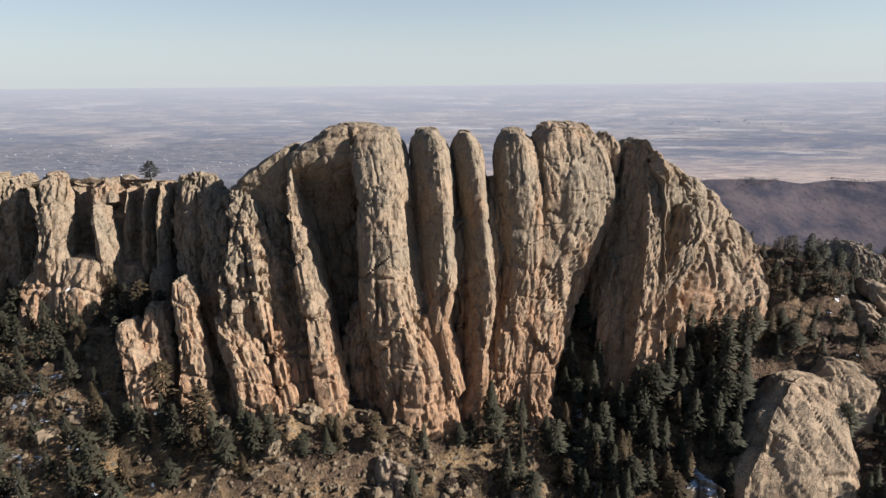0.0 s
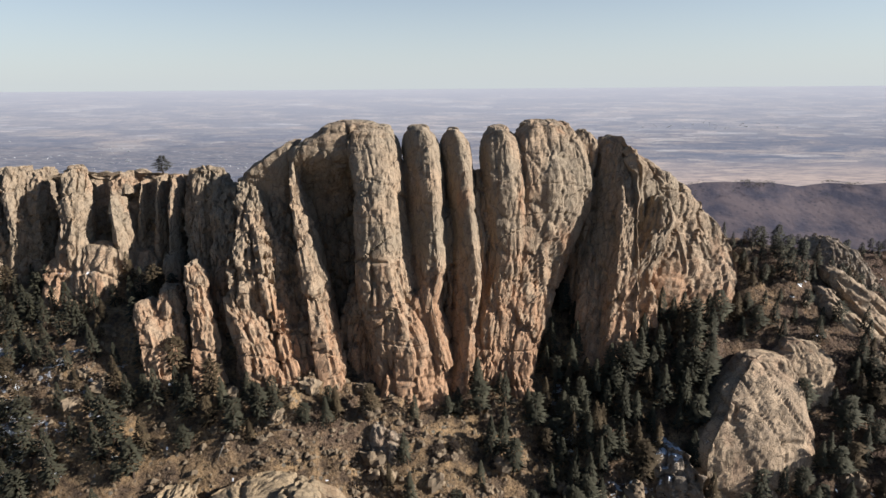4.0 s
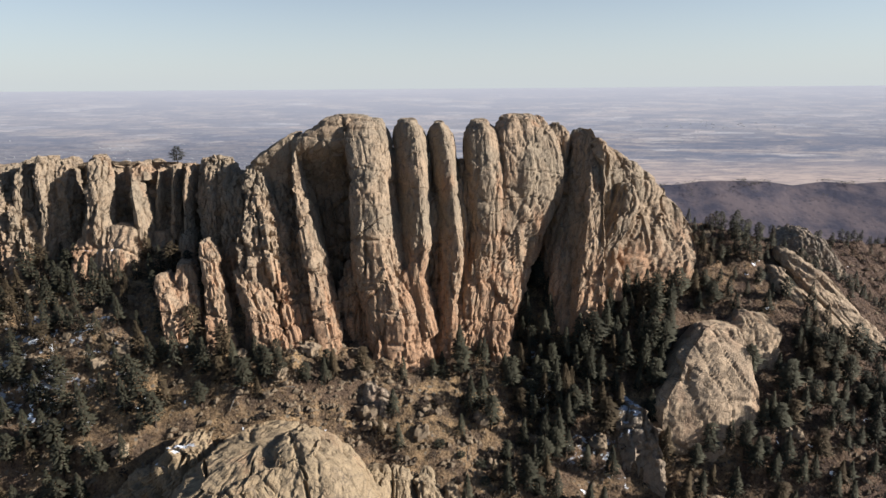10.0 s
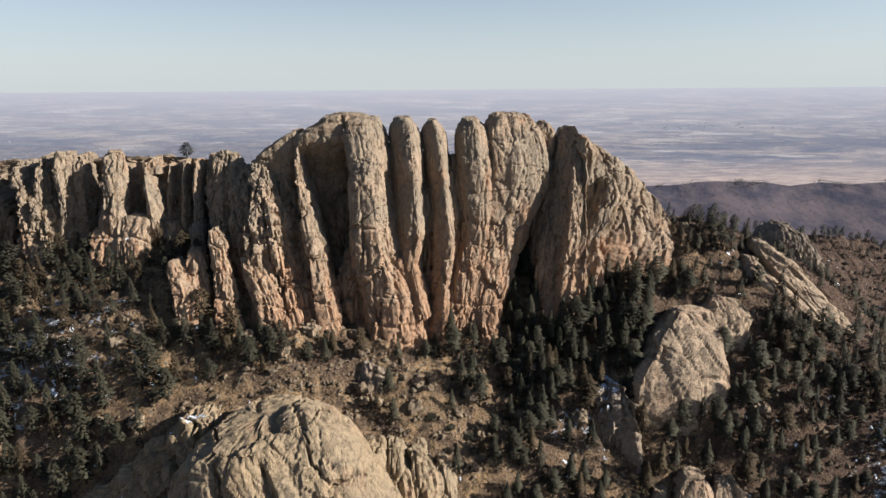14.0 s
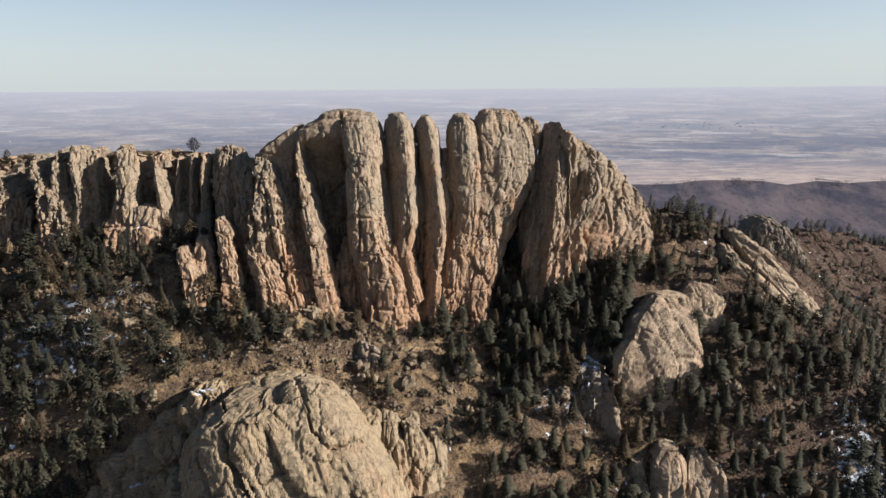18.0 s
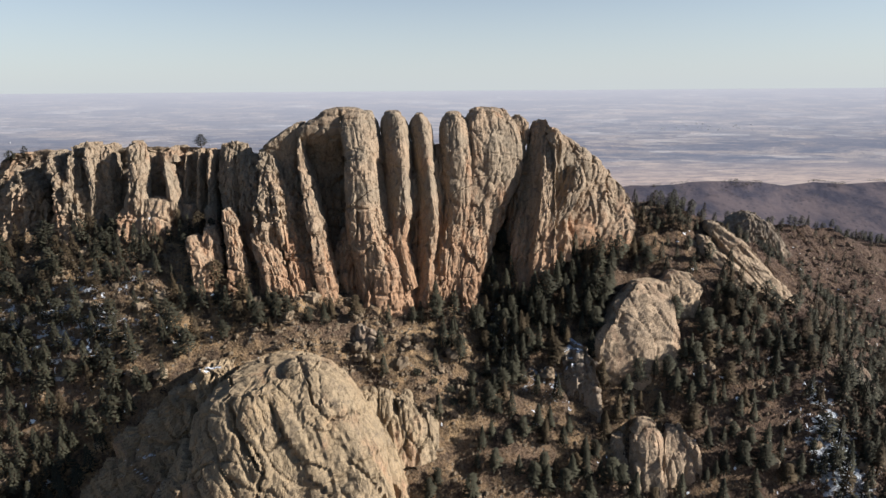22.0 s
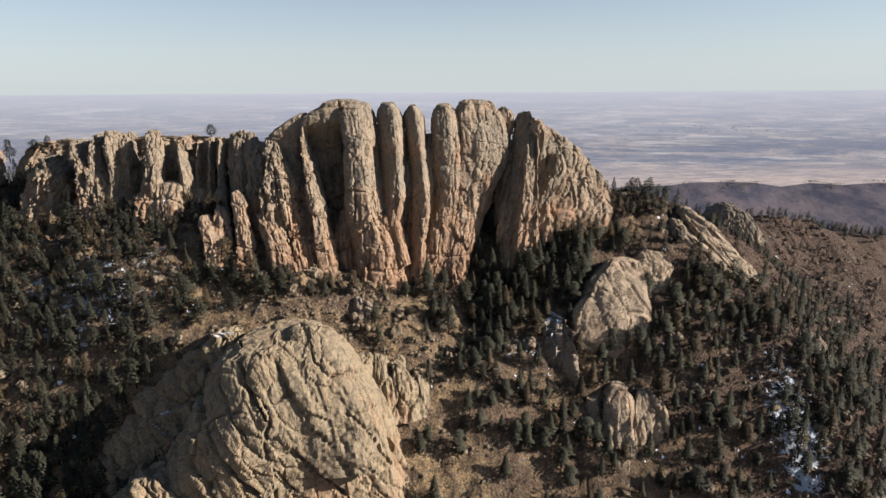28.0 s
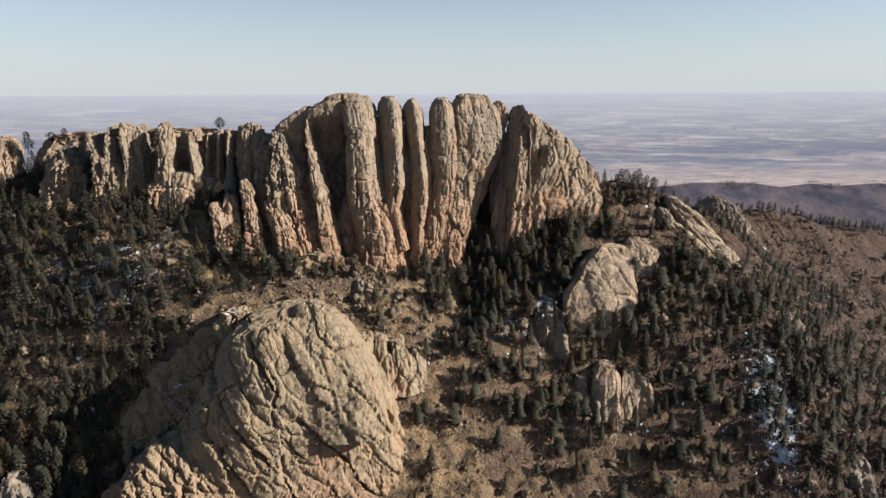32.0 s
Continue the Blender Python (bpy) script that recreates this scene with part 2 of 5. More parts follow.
NEEDLE = plain_material("pine_needles", (0.0245, 0.024, 0.0165), (0.063, 0.058, 0.0355), 0.9)
NEEDLE_DRY = plain_material("browned_needles", (0.036, 0.026, 0.015), (0.085, 0.06, 0.032), 0.9)
BARK = plain_material("pine_bark", (0.0355, 0.0237, 0.0174), (0.079, 0.0537, 0.0363), 3)
DEADWOOD = plain_material("grey_deadwood", (0.111, 0.0988, 0.0869), (0.205, 0.19, 0.166), 2)
TWIG = plain_material("bare_twigs", (0.0316, 0.0221, 0.0166), (0.0672, 0.0474, 0.0332), 2)
STRAW = plain_material("dry_grass", (0.12, 0.085, 0.045), (0.24, 0.172, 0.092), 0.7)
BOULDER = plain_material("boulder_stone", (0.105, 0.08, 0.056), (0.26, 0.192, 0.125), 0.9, 0.95, 0.25)
SNOW = plain_material("old_snow", (0.474, 0.498, 0.537), (0.593, 0.608, 0.632), 1.5, 0.7, 0.1)
HOUSE = plain_material("pale_roofs", (0.198, 0.198, 0.205), (0.356, 0.356, 0.356), 0.01)


def ground_material():
    m, n, l, bsdf = nodes_of("dry_mountain_slope")
    v = mapped(n, l)
    big = tex(n, l, "Noise", 0.05, v, 4)
    mid = tex(n, l, "Noise", 0.32, v, 8, 0.65)
    fine = tex(n, l, "Noise", 2.2, v, 8, 0.7)
    stones = tex(n, l, "Voronoi", 0.9, v)
    at = n.new("ShaderNodeAttribute")
    at.attribute_name = "cover"
    sep = n.new("ShaderNodeSeparateColor")
    l.new(at.outputs["Color"], sep.inputs[0])
    col = mix(n, l, ramp(n, l, mid, (0.40, 0.0), (0.60, 1.0)), (0.078, 0.054, 0.036), (0.345, 0.226, 0.12))
    col = mix(n, l, ramp(n, l, big, (0.42, 0.0), (0.62, 0.7)), col, (0.15, 0.098, 0.068))
    col = mix(n, l, ramp(n, l, fine, (0.34, 0.8), (0.52, 0.0)), col, (0.03, 0.0229, 0.0174))
    col = mix(n, l, ramp(n, l, fine, (0.58, 0.0), (0.7, 0.6)), col, (0.25, 0.195, 0.13))
    # grey stones among the grass
    st = mix(n, l, 1.0, ramp(n, l, stones, (0.25, 1.0), (0.4, 0.0)), ramp(n, l, mid, (0.5, 0.0), (0.6, 1.0)), "MULTIPLY")
    col = mix(n, l, st, col, (0.158, 0.134, 0.103))
    east, ex = n.new("ShaderNodeMapRange"), n.new("ShaderNodeSeparateXYZ")
    l.new(v, ex.inputs[0])
    east.inputs[1].default_value, east.inputs[2].default_value = 25, 105
    east.inputs[3].default_value, east.inputs[4].default_value = 0.0, 0.85
    l.new(ex.outputs[0], east.inputs[0])
    col = mix(n, l, east.outputs[0], col, mix(n, l, ramp(n, l, fine, (0.4, 0.0), (0.6, 1.0)), (0.036, 0.024, 0.019), (0.112, 0.069, 0.051)))
    # snow lying where it is kept in the shade
    sn = n.new("ShaderNodeMath")
    sn.operation = "ADD"
    l.new(sep.outputs[0], sn.inputs[0])
    l.new(tex(n, l, "Noise", 0.42, mapped(n, l, (0.6, 1.2, 1.0)), 6, 0.7), sn.inputs[1])
    snow = ramp(n, l, sn.outputs[0], (0.97, 0.0), (1.0, 1.0))
    col = mix(n, l, snow, col, (0.49, 0.514, 0.553))
    l.new(col, bsdf.inputs["Base Color"])
    bsdf.inputs["Roughness"].default_value = 0.95
    bsdf.inputs["Specular IOR Level"].default_value = 0.15
    b1 = bump(n, l, mid, 0.9, 1.6, None)
    b1 = bump(n, l, tex(n, l, "Voronoi", 1.3, v), 0.7, 0.5, None, b1)
    bump(n, l, fine, 1.0, 0.5, bsdf.inputs["Normal"], b1)
    return m


def foothill_material():
    m, n, l, bsdf = nodes_of("hazed_foothill_scrub")
    v = mapped(n, l)
    f = tex(n, l, "Noise", 0.012, v, 8, 0.62)
    dots = tex(n, l, "Voronoi", 0.05, v)
    # brown scrub turned purple-grey: distance haze is mixed into these colours
    col = ramp(n, l, f, (0.38, (0.057, 0.056, 0.074)), (0.62, (0.122, 0.10, 0.106)))
    col = mix(n, l, ramp(n, l, dots, (0.12, 0.55), (0.3, 0.0)), col, (0.0444, 0.0464, 0.0592))
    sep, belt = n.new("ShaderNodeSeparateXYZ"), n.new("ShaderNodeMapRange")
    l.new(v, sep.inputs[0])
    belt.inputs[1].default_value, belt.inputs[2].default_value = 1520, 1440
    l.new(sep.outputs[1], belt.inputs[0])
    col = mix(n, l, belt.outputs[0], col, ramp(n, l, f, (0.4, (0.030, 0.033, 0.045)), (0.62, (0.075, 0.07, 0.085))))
    l.new(col, bsdf.inputs["Base Color"])
    bsdf.inputs["Roughness"].default_value = 1.0
    bsdf.inputs["Specular IOR Level"].default_value = 0.0
    bump(n, l, tex(n, l, "Noise", 0.02, v, 6), 0.5, 10, bsdf.inputs["Normal"])
    return m


def plains_material():
    """Fields, tree belts and towns of the plain, drawn out into bands, their colours blued by painted haze."""
    m, n, l, bsdf = nodes_of("hazed_plain_fields")
    v = mapped(n, l, (0.42, 1, 0.3))
    big = tex(n, l, "Noise", 0.0045, v, 3)
    band = tex(n, l, "Noise", 0.0065, mapped(n, l, (0.36, 1, 0.3)), 8, 0.62)
    small = tex(n, l, "Noise", 0.032, mapped(n, l, (0.3, 1, 0.3)), 6, 0.7)
    dots = tex(n, l, "Voronoi", 0.05, mapped(n, l, (0.3, 1, 0.3)))
    col = ramp(n, l, band, (0.39, (0.15, 0.16, 0.193)), (0.50, (0.248, 0.238, 0.258)), (0.62, (0.40, 0.345, 0.32)))
    col = mix(n, l, ramp(n, l, big, (0.40, 0.55), (0.55, 0.0)), col, (0.16, 0.172, 0.225))
    col = mix(n, l, ramp(n, l, small, (0.40, 0.8), (0.49, 0.0)), col, (0.118, 0.133, 0.175))
    town = mix(n, l, 1.0, ramp(n, l, dots, (0.10, 1.0), (0.2, 0.0)), ramp(n, l, small, (0.56, 0.0), (0.66, 1.0)), "MULTIPLY")
    col = mix(n, l, town, col, (0.379, 0.379, 0.398))
    fleck = tex(n, l, "Noise", 0.11, mapped(n, l, (0.42, 1, 0.3)), 5, 0.75)
    col = mix(n, l, ramp(n, l, fleck, (0.34, 0.7), (0.47, 0.0)), col, (0.12, 0.132, 0.165))
    col = mix(n, l, ramp(n, l, fleck, (0.60, 0.0), (0.70, 0.6)), col, (0.42, 0.40, 0.40))
    # square-cut fields, each of its own tone, with rows of trees along some of them
    for wide, deep_f, share, gain in ((1 / 330.0, 1 / 70.0, 0.55, 1.0), (1 / 120.0, 1 / 30.0, 0.35, 1.0)):
        fv = mapped(n, l, (wide, deep_f, 0.0), (0, 0, radians(1.5)))
        fld = n.new("ShaderNodeTexVoronoi")
        fld.distance = "CHEBYCHEV"
        fld.inputs["Scale"].default_value = 1.0
        l.new(fv, fld.inputs["Vector"])
        tone = n.new("ShaderNodeSeparateColor")
        l.new(fld.outputs["Color"], tone.inputs[0])
        shade_f = ramp(n, l, tone.outputs[0], (0.0, (0.13, 0.142, 0.18)), (0.35, (0.205, 0.203, 0.228)), (0.6, (0.30, 0.27, 0.262)), (0.85, (0.42, 0.355, 0.315)), (1.0, (0.47, 0.46, 0.46)))
        col = mix(n, l, share, col, shade_f)
    zones = tex(n, l, "Noise", 0.0042, mapped(n, l, (0.4, 1.3, 0.3)), 7, 0.68)
    col = mix(n, l, ramp(n, l, zones, (0.42, 0.8), (0.56, 0.0)), col, (0.135, 0.15, 0.195))
    col = mix(n, l, ramp(n, l, fleck, (0.38, 0.6), (0.46, 0.0)), col, (0.10, 0.112, 0.145))
    # pale stubble fields under the foothills
    near, sepn = n.new("ShaderNodeMapRange"), n.new("ShaderNodeSeparateXYZ")
    l.new(mapped(n, l), sepn.inputs[0])
    near.inputs[1].default_value, near.inputs[2].default_value = 2720, 3150
    near.inputs[3].default_value, near.inputs[4].default_value = 0.8, 0.0
    l.new(sepn.outputs[1], near.inputs[0])
    col = mix(n, l, near.outputs[0], col, mix(n, l, ramp(n, l, small, (0.4, 0.0), (0.6, 1.0)), (0.27, 0.225, 0.22), (0.46, 0.365, 0.31)))
    # a spread-out town under the foothills on the north side
    side, deep2, belt = n.new("ShaderNodeMapRange"), n.new("ShaderNodeMapRange"), n.new("ShaderNodeMath")
    l.new(sepn.outputs[0], side.inputs[0])
    side.inputs[1].default_value, side.inputs[2].default_value = -100, -700
    l.new(sepn.outputs[1], deep2.inputs[0])
    deep2.inputs[1].default_value, deep2.inputs[2].default_value = 3650, 3250
    belt.operation = "MULTIPLY"
    l.new(side.outputs[0], belt.inputs[0])
    l.new(deep2.outputs[0], belt.inputs[1])
    roofs = ramp(n, l, tex(n, l, "Noise", 0.09, mapped(n, l, (0.3, 1, 0.3)), 4, 0.8), (0.60, 0.0), (0.66, 1.0))
    streets = mix(n, l, ramp(n, l, small, (0.38, 0.0), (0.6, 1.0)), (0.115, 0.122, 0.155), (0.20, 0.195, 0.21))
    streets = mix(n, l, roofs, streets, (0.46, 0.46, 0.48))
    col = mix(n, l, mix(n, l, 1.0, belt.outputs[0], ramp(n, l, big, (0.30, 0.7), (0.5, 1.0)), "MULTIPLY"), col, streets)
    # distance haze put into the colour: the farther, the paler the land
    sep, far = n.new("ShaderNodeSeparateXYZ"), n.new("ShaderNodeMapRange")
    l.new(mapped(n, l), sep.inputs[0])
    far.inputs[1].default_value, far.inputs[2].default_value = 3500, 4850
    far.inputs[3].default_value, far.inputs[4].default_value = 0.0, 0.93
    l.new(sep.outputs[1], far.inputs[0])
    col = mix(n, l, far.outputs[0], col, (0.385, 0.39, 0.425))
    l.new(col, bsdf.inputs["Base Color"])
    bsdf.inputs["Roughness"].default_value = 1.0
    bsdf.inputs["Specular IOR Level"].default_value = 0.0
    return m


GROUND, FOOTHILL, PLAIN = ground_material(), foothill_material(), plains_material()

# ---- the land ----
GX = np.array([-170.0, -110, -75, -45, -10, 20, 45, 80, 110, 160, 240])
GY = np.array([20.0, 50, 65, 78, 95, 115, 165, 210, 320])
GZ = np.array([
    [-55, -50, -46, -44, -52, -58, -66, -72, -74, -86, -98],
    [-20, -22, -22, -20, -18, -26, -34, -37, -40, -56, -72],
    [4, 6, 9, 10, 7, -4, -12, -14, -16, -40, -58],
    [19, 22, 27, 28, 17, 8.5, 6, 4, -1, -32, -50],
    [33, 35, 38, 39, 27, 19.5, 25, 23, 12, -25, -44],
    [42, 45, 46, 45, 40, 38, 41, 38, 22, -17, -38],
    [18, 20, 20, 20, 20, 22, 24, 26, 18, -8, -27],
    [-10, -10, -10, -8, -6, 0, 6, 12, 15, 11, -2],
    [-70, -70, -70, -70, -70, -68, -66, -60, -50, -44, -50]], float)


def land(x, y):
    """Height of the ground."""
    x, y = np.asarray(x, float), np.asarray(y, float)
    total, weight = np.zeros(x.shape), 0.0
    for dx, dy, w in ((0, 0, 2), (7, 0, 1), (-7, 0, 1), (0, 4, 1), (0, -4, 1)):
        xx, yy = np.clip(x + dx, GX[0], GX[-1]), np.clip(y + dy, GY[0], GY[-1])
        i = np.clip(np.searchsorted(GX, xx) - 1, 0, len(GX) - 2)
        j = np.clip(np.searchsorted(GY, yy) - 1, 0, len(GY) - 2)
        u, v = (xx - GX[i]) / (GX[i + 1] - GX[i]), (yy - GY[j]) / (GY[j + 1] - GY[j])
        total += w * ((GZ[j, i] * (1 - u) + GZ[j, i + 1] * u) * (1 - v) + (GZ[j + 1, i] * (1 - u) + GZ[j + 1, i + 1] * u) * v)
        weight += w
    z = total / weight
    flat = np.stack([x.ravel(), y.ravel(), np.zeros(x.size)], 1)
    near = step(1200, 300, y)
    broken = near * step(2, 24, y)                 # the valley below the dome is smooth
    z = z + near * step(-60, 20, y) * (2.6 * fbm(flat / 17, 3) - 0.3).reshape(x.shape) + broken * (0.9 * np.abs(fbm(flat / 4.5, 3))).reshape(x.shape)
    lev, gap = blocks(flat / (5.2, 3.4, 3.0) + 0.25 * perlin(flat / 6)[:, None])
    ledge = step(-0.15, 0.35, perlin(flat / 19 + 5.5))
    lev_s, gap_s = blocks(flat / (2.4, 1.9, 2.0) + 9)
    z = z + broken * ((0.3 + ledge) * (1.0 * lev - 0.5 * (1 - step(0, 0.2, gap))) + 0.45 * lev_s).reshape(x.shape)
    # behind the ridge the land falls to the foothills and the plain, then rises to the rim of the view
    far = np.interp(y, [320, 600, 1000, 1400, 2600, 3300, 4000, 4850], [0, -130, -255, -325, -335, -268, -140, 78])
    z = np.where(y > 320, z * step(700, 320, y) - 60 * step(320, 700, y) + far, z)
    hog = 154 * np.exp(-((y - 1760) / 190) ** 2) * (1 + 0.05 * np.sin(x / 94 - 0.82) + 0.02 * np.sin(x / 31))
    rough = 16 * fbm(flat / 170 + 3.1, 4).reshape(x.shape) * np.exp(-((y - 1700) / 420) ** 2)
    west = np.interp(-y, [-20, 60, 600, 5000], [0, -16, 40, 120])
    return z + hog + rough + np.where(y < 20, west, 0)


def axis_of(lo, hi, d, far_lo, far_hi, grow=1.13):
    mid = list(np.arange(lo, hi + d / 2, d))
    s, a = d, hi
    while a < far_hi:
        s *= grow
        a += s
        mid.append(min(a, far_hi))
    s, a = d, lo
    while a > far_lo:
        s *= grow
        a -= s
        mid.insert(0, max(a, far_lo))
    return np.array(mid)


def mesh_of(name, verts, faces, materials, smooth=True):
    me = bpy.data.meshes.new(name)
    verts, faces = np.asarray(verts, np.float32), np.asarray(faces, np.int32)
    k = faces.shape[1]
    me.vertices.add(len(verts))
    me.vertices.foreach_set("co", verts.ravel())
    me.loops.add(faces.size)
    me.loops.foreach_set("vertex_index", faces.ravel())
    me.polygons.add(len(faces))
    me.polygons.foreach_set("loop_start", np.arange(0, faces.size, k, dtype=np.int32))
    me.polygons.foreach_set("use_smooth", np.full(len(faces), smooth))
    for m in materials:
        me.materials.append(m)
    me.update(calc_edges=True)
    return me


def grid_faces(nu, nv, wrap=False):
    """Faces of nv rows of nu points."""
    i, j = np.meshgrid(np.arange(nu if wrap else nu - 1), np.arange(nv - 1))
    i, j = i.ravel(), j.ravel()
    k = (i + 1) % nu
    return np.stack([j * nu + i, j * nu + k, (j + 1) * nu + k, (j + 1) * nu + i], 1)


def blob(x, y, cx, cy, rx, ry):
    return np.exp(-((x - cx) / rx) ** 2 - ((y - cy) / ry) ** 2)


def snowiness(x, y):
    s = 0.9 * blob(x, y, 24, 88, 6, 10) + 0.5 * blob(x, y, 104, 66, 9, 14) + 0.35 * blob(x, y, 103, 65, 4, 8) + 0.55 * blob(x, y, 88, 80, 18, 14) + 0.36 * blob(x, y, 122, 76, 22, 24)
    s += 0.84 * blob(x, y, -75, 75, 41, 19) + 0.5 * blob(x, y, 46, 70, 20, 12) + 0.45 * blob(x, y, 22, 66, 6, 12) + 0.55 * blob(x, y, 34, 76, 7, 5)
    s += 0.4 * blob(x, y, 180, 185, 60, 30) + 0.4 * blob(x, y, 90, 58, 25, 12)
    return np.clip(s, 0, 1)


ax, ay = axis_of(-128, 190, 0.95, -6000, 6000, 1.1), axis_of(38, 135, 0.95, -5000, 4850, 1.1)
X, Y = np.meshgrid(ax, ay)
Z = land(X, Y)
faces = grid_faces(len(ax), len(ay))
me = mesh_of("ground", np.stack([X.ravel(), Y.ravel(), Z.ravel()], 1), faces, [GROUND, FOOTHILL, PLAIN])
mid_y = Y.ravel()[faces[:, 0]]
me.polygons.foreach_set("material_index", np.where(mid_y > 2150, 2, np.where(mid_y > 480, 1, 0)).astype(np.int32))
cover = np.zeros((X.size, 4), np.float32)
cover[:, 0] = 0.55 * snowiness(X, Y).ravel()
cover[:, 3] = 1
me.color_attributes.new("cover", "FLOAT_COLOR", "POINT").data.foreach_set("color", cover.ravel())
tagged(new("ground", me), "dry rocky mountain slope falling to a hazy farmed plain", "ground", kind="structure")


# ---- crags ----
def part(name, me, parent, label=""):
    ob = new(name, me)
    ob.parent = parent
    ob.matrix_parent_inverse = Matrix.Translation(-parent.location)
    return tagged(ob, label)


def thing(name, at, label, category, group=""):
    ob = new(name)
    ob.location = at
    return tagged(ob, label, category, group)


CRAGS = []
JOINTS = (((1.0, 0.2, 0.12), 5.5, 0.7), ((0.15, 0.3, 1.0), 6.5, 0.42), ((-0.45, 0.2, 0.8), 9.0, 0.5))           # sets of cracks: across, spacing, depth
WALL_JOINTS = (((1.0, 0.2, 0.12), 5.5, 0.9), ((0.1, 0.3, 1.0), 7.0, 0.8), ((-0.45, 0.2, 0.8), 11.0, 0.7))
SLANT = (((0.80, 0.1, 0.56), 7.5, 1.7), ((-0.45, 0.3, 0.85), 12.0, 0.4), ((1.0, 0.2, -0.1), 14.0, 0.6))
DOME_JOINTS = (((0.80, 0.1, 0.56), 6.5, 2.3), ((0.9, 0.2, 0.3), 15.0, 1.6), ((-0.35, 0.4, 0.85), 11.0, 0.9))


def rock_snow(p):
    x, y = p[:, 0], p[:, 1]
    s = 0.5 * blob(x, y, -41, 61.5, 6, 2.5) + 0.5 * blob(x, y, -54, 54, 12, 8) + 0.62 * blob(x, y, 38, 80, 14, 8)
    s += 0.45 * blob(x, y, -68, 91, 10, 5) + 0.4 * blob(x, y, 78, 104, 6, 8) + 0.3 * blob(x, y, 140, 190, 14, 10)
    return np.clip(s, 0, 0.62)


def crag(name, parent, front, back, boxy, levels, stone=None, grain=(0.0, 0.35, 1.0), cell=0.30, rough=1.0, fluted=1.0, skew=0.0, joints=JOINTS, smooth=False, detail=1.0, calm=None, flat=0.7, size_of=1.0, label=""):
    """A mass of rock through levels (height, left, right, depth of its flanks); it bulges front and back of these, and is worn along its grain."""
    stone = stone or ROCK
    lv = np.array(levels, float)
    z, x0, x1, yc = lv.T
    length = np.concatenate([[0], np.cumsum(np.hypot(np.diff(z), np.diff(yc)))])
    nv = max(8, int(length[-1] / cell))
    s = np.linspace(0, length[-1], nv)
    rows = np.stack([np.interp(s, length, q) for q in (z, x0, x1, yc)], 1)
    k = max(1, int(nv * 0.05))
    pad = np.concatenate([np.repeat(rows[:1], k, 0), rows, np.repeat(rows[-1:], k, 0)])
    ker = np.ones(2 * k + 1) / (2 * k + 1)
    sm = np.stack([np.convolve(pad[:, c], ker, "valid") for c in range(4)], 1)
    sm[0], sm[-1] = rows[0], rows[-1]
    hw, xc = (sm[:, 2] - sm[:, 1]) / 2, (sm[:, 2] + sm[:, 1]) / 2
    taper = np.ones(nv)
    cap = max(4, int(min(hw[-1] * 1.2, 5.0) / cell))
    t = np.linspace(0, np.pi / 2, cap + 1)[1:]
    t[-1] = np.pi / 2 - 0.03
    rise = min(hw[-1] * 0.45, 1.6)
    zz = np.concatenate([sm[:, 0], sm[-1, 0] + rise * np.sin(t)])
    yy = np.concatenate([sm[:, 3], np.full(cap, sm[-1, 3])])
    xc = np.concatenate([xc, np.full(cap, xc[-1])])
    hw = np.concatenate([hw, hw[-1] * np.cos(t) ** 0.6])
    taper = np.concatenate([taper, np.cos(t) ** 0.6])
    # the crest is thinner than the foot
    up = (zz - zz[0]) / (zz[-1] - zz[0])
    taper = taper * (1.0 - 0.35 * step(0.75, 1.0, up))
    e = 2.0 / boxy
    # even steps round the plan; the weather side is cut finer than the lee
    fine = np.linspace(-1.06 * np.pi, 0.94 * np.pi, 3001)
    ring = np.stack([hw.mean() * np.sign(np.cos(fine)) * np.abs(np.cos(fine)) ** e, np.where(np.sin(fine) < 0, front, back) * np.sign(np.sin(fine)) * np.abs(np.sin(fine)) ** e], 1)
    run = np.concatenate([[0], np.cumsum(np.hypot(*np.diff(ring, axis=0).T) * np.where(fine[1:] < 0.06 * np.pi, 1.0, 0.22))])
    nu = int(np.clip(run[-1] / cell, 24, 520))
    a = np.interp(np.arange(nu) * run[-1] / nu, run, fine)
    c, sn = np.cos(a), np.sin(a)
    cx, sy = np.sign(c) * np.abs(c) ** e, np.sign(sn) * np.abs(sn) ** e
    shear = skew * np.clip(-sy, 0, 1) * (1 - np.abs(cx))
    cx, sy = np.repeat(cx[None], len(zz), 0), np.repeat(sy[None], len(zz), 0)
    # flat faces: the plan is cut by planes that lean a little
    r3 = np.random.RandomState(int(abs(xc[0] * 37 + yy[0] * 11 + zz[-1] * 5)) % 99991)
    sides = 7
    reach = np.full(cx.shape, 1.5)
    for j in range(sides):
        aj = -np.pi / 2 + (j + r3.uniform(-0.32, 0.32)) * 2 * np.pi / sides + 0.25 * (up[:, None] - 0.5) * r3.uniform(-1, 1)
        cj = r3.uniform(0.74, 0.98) + 0.22 * (up[:, None] - 0.5) * r3.uniform(-1, 1)
        reach = np.minimum(reach, cj / np.clip(np.cos(a[None] - aj), 0.3, 1))
    fx, fy = reach * c[None], reach * sn[None]
    fx = np.where(fx < 0, fx / -fx.min(1)[:, None], fx / fx.max(1)[:, None])
    fy = np.where(fy < 0, fy / -fy.min(1)[:, None], fy / fy.max(1)[:, None])
    cx, sy = cx + flat * (fx - cx), sy + flat * (fy - sy)
    px = xc[:, None] + hw[:, None] * (cx + shear[None])
    depth = np.where(sy < 0, front, back) * taper[:, None]
    py = yy[:, None] + depth * sy
    pz = np.repeat(zz[:, None], nu, 1)
    p = np.stack([px, py, pz], 2)
    n_rows = len(zz)
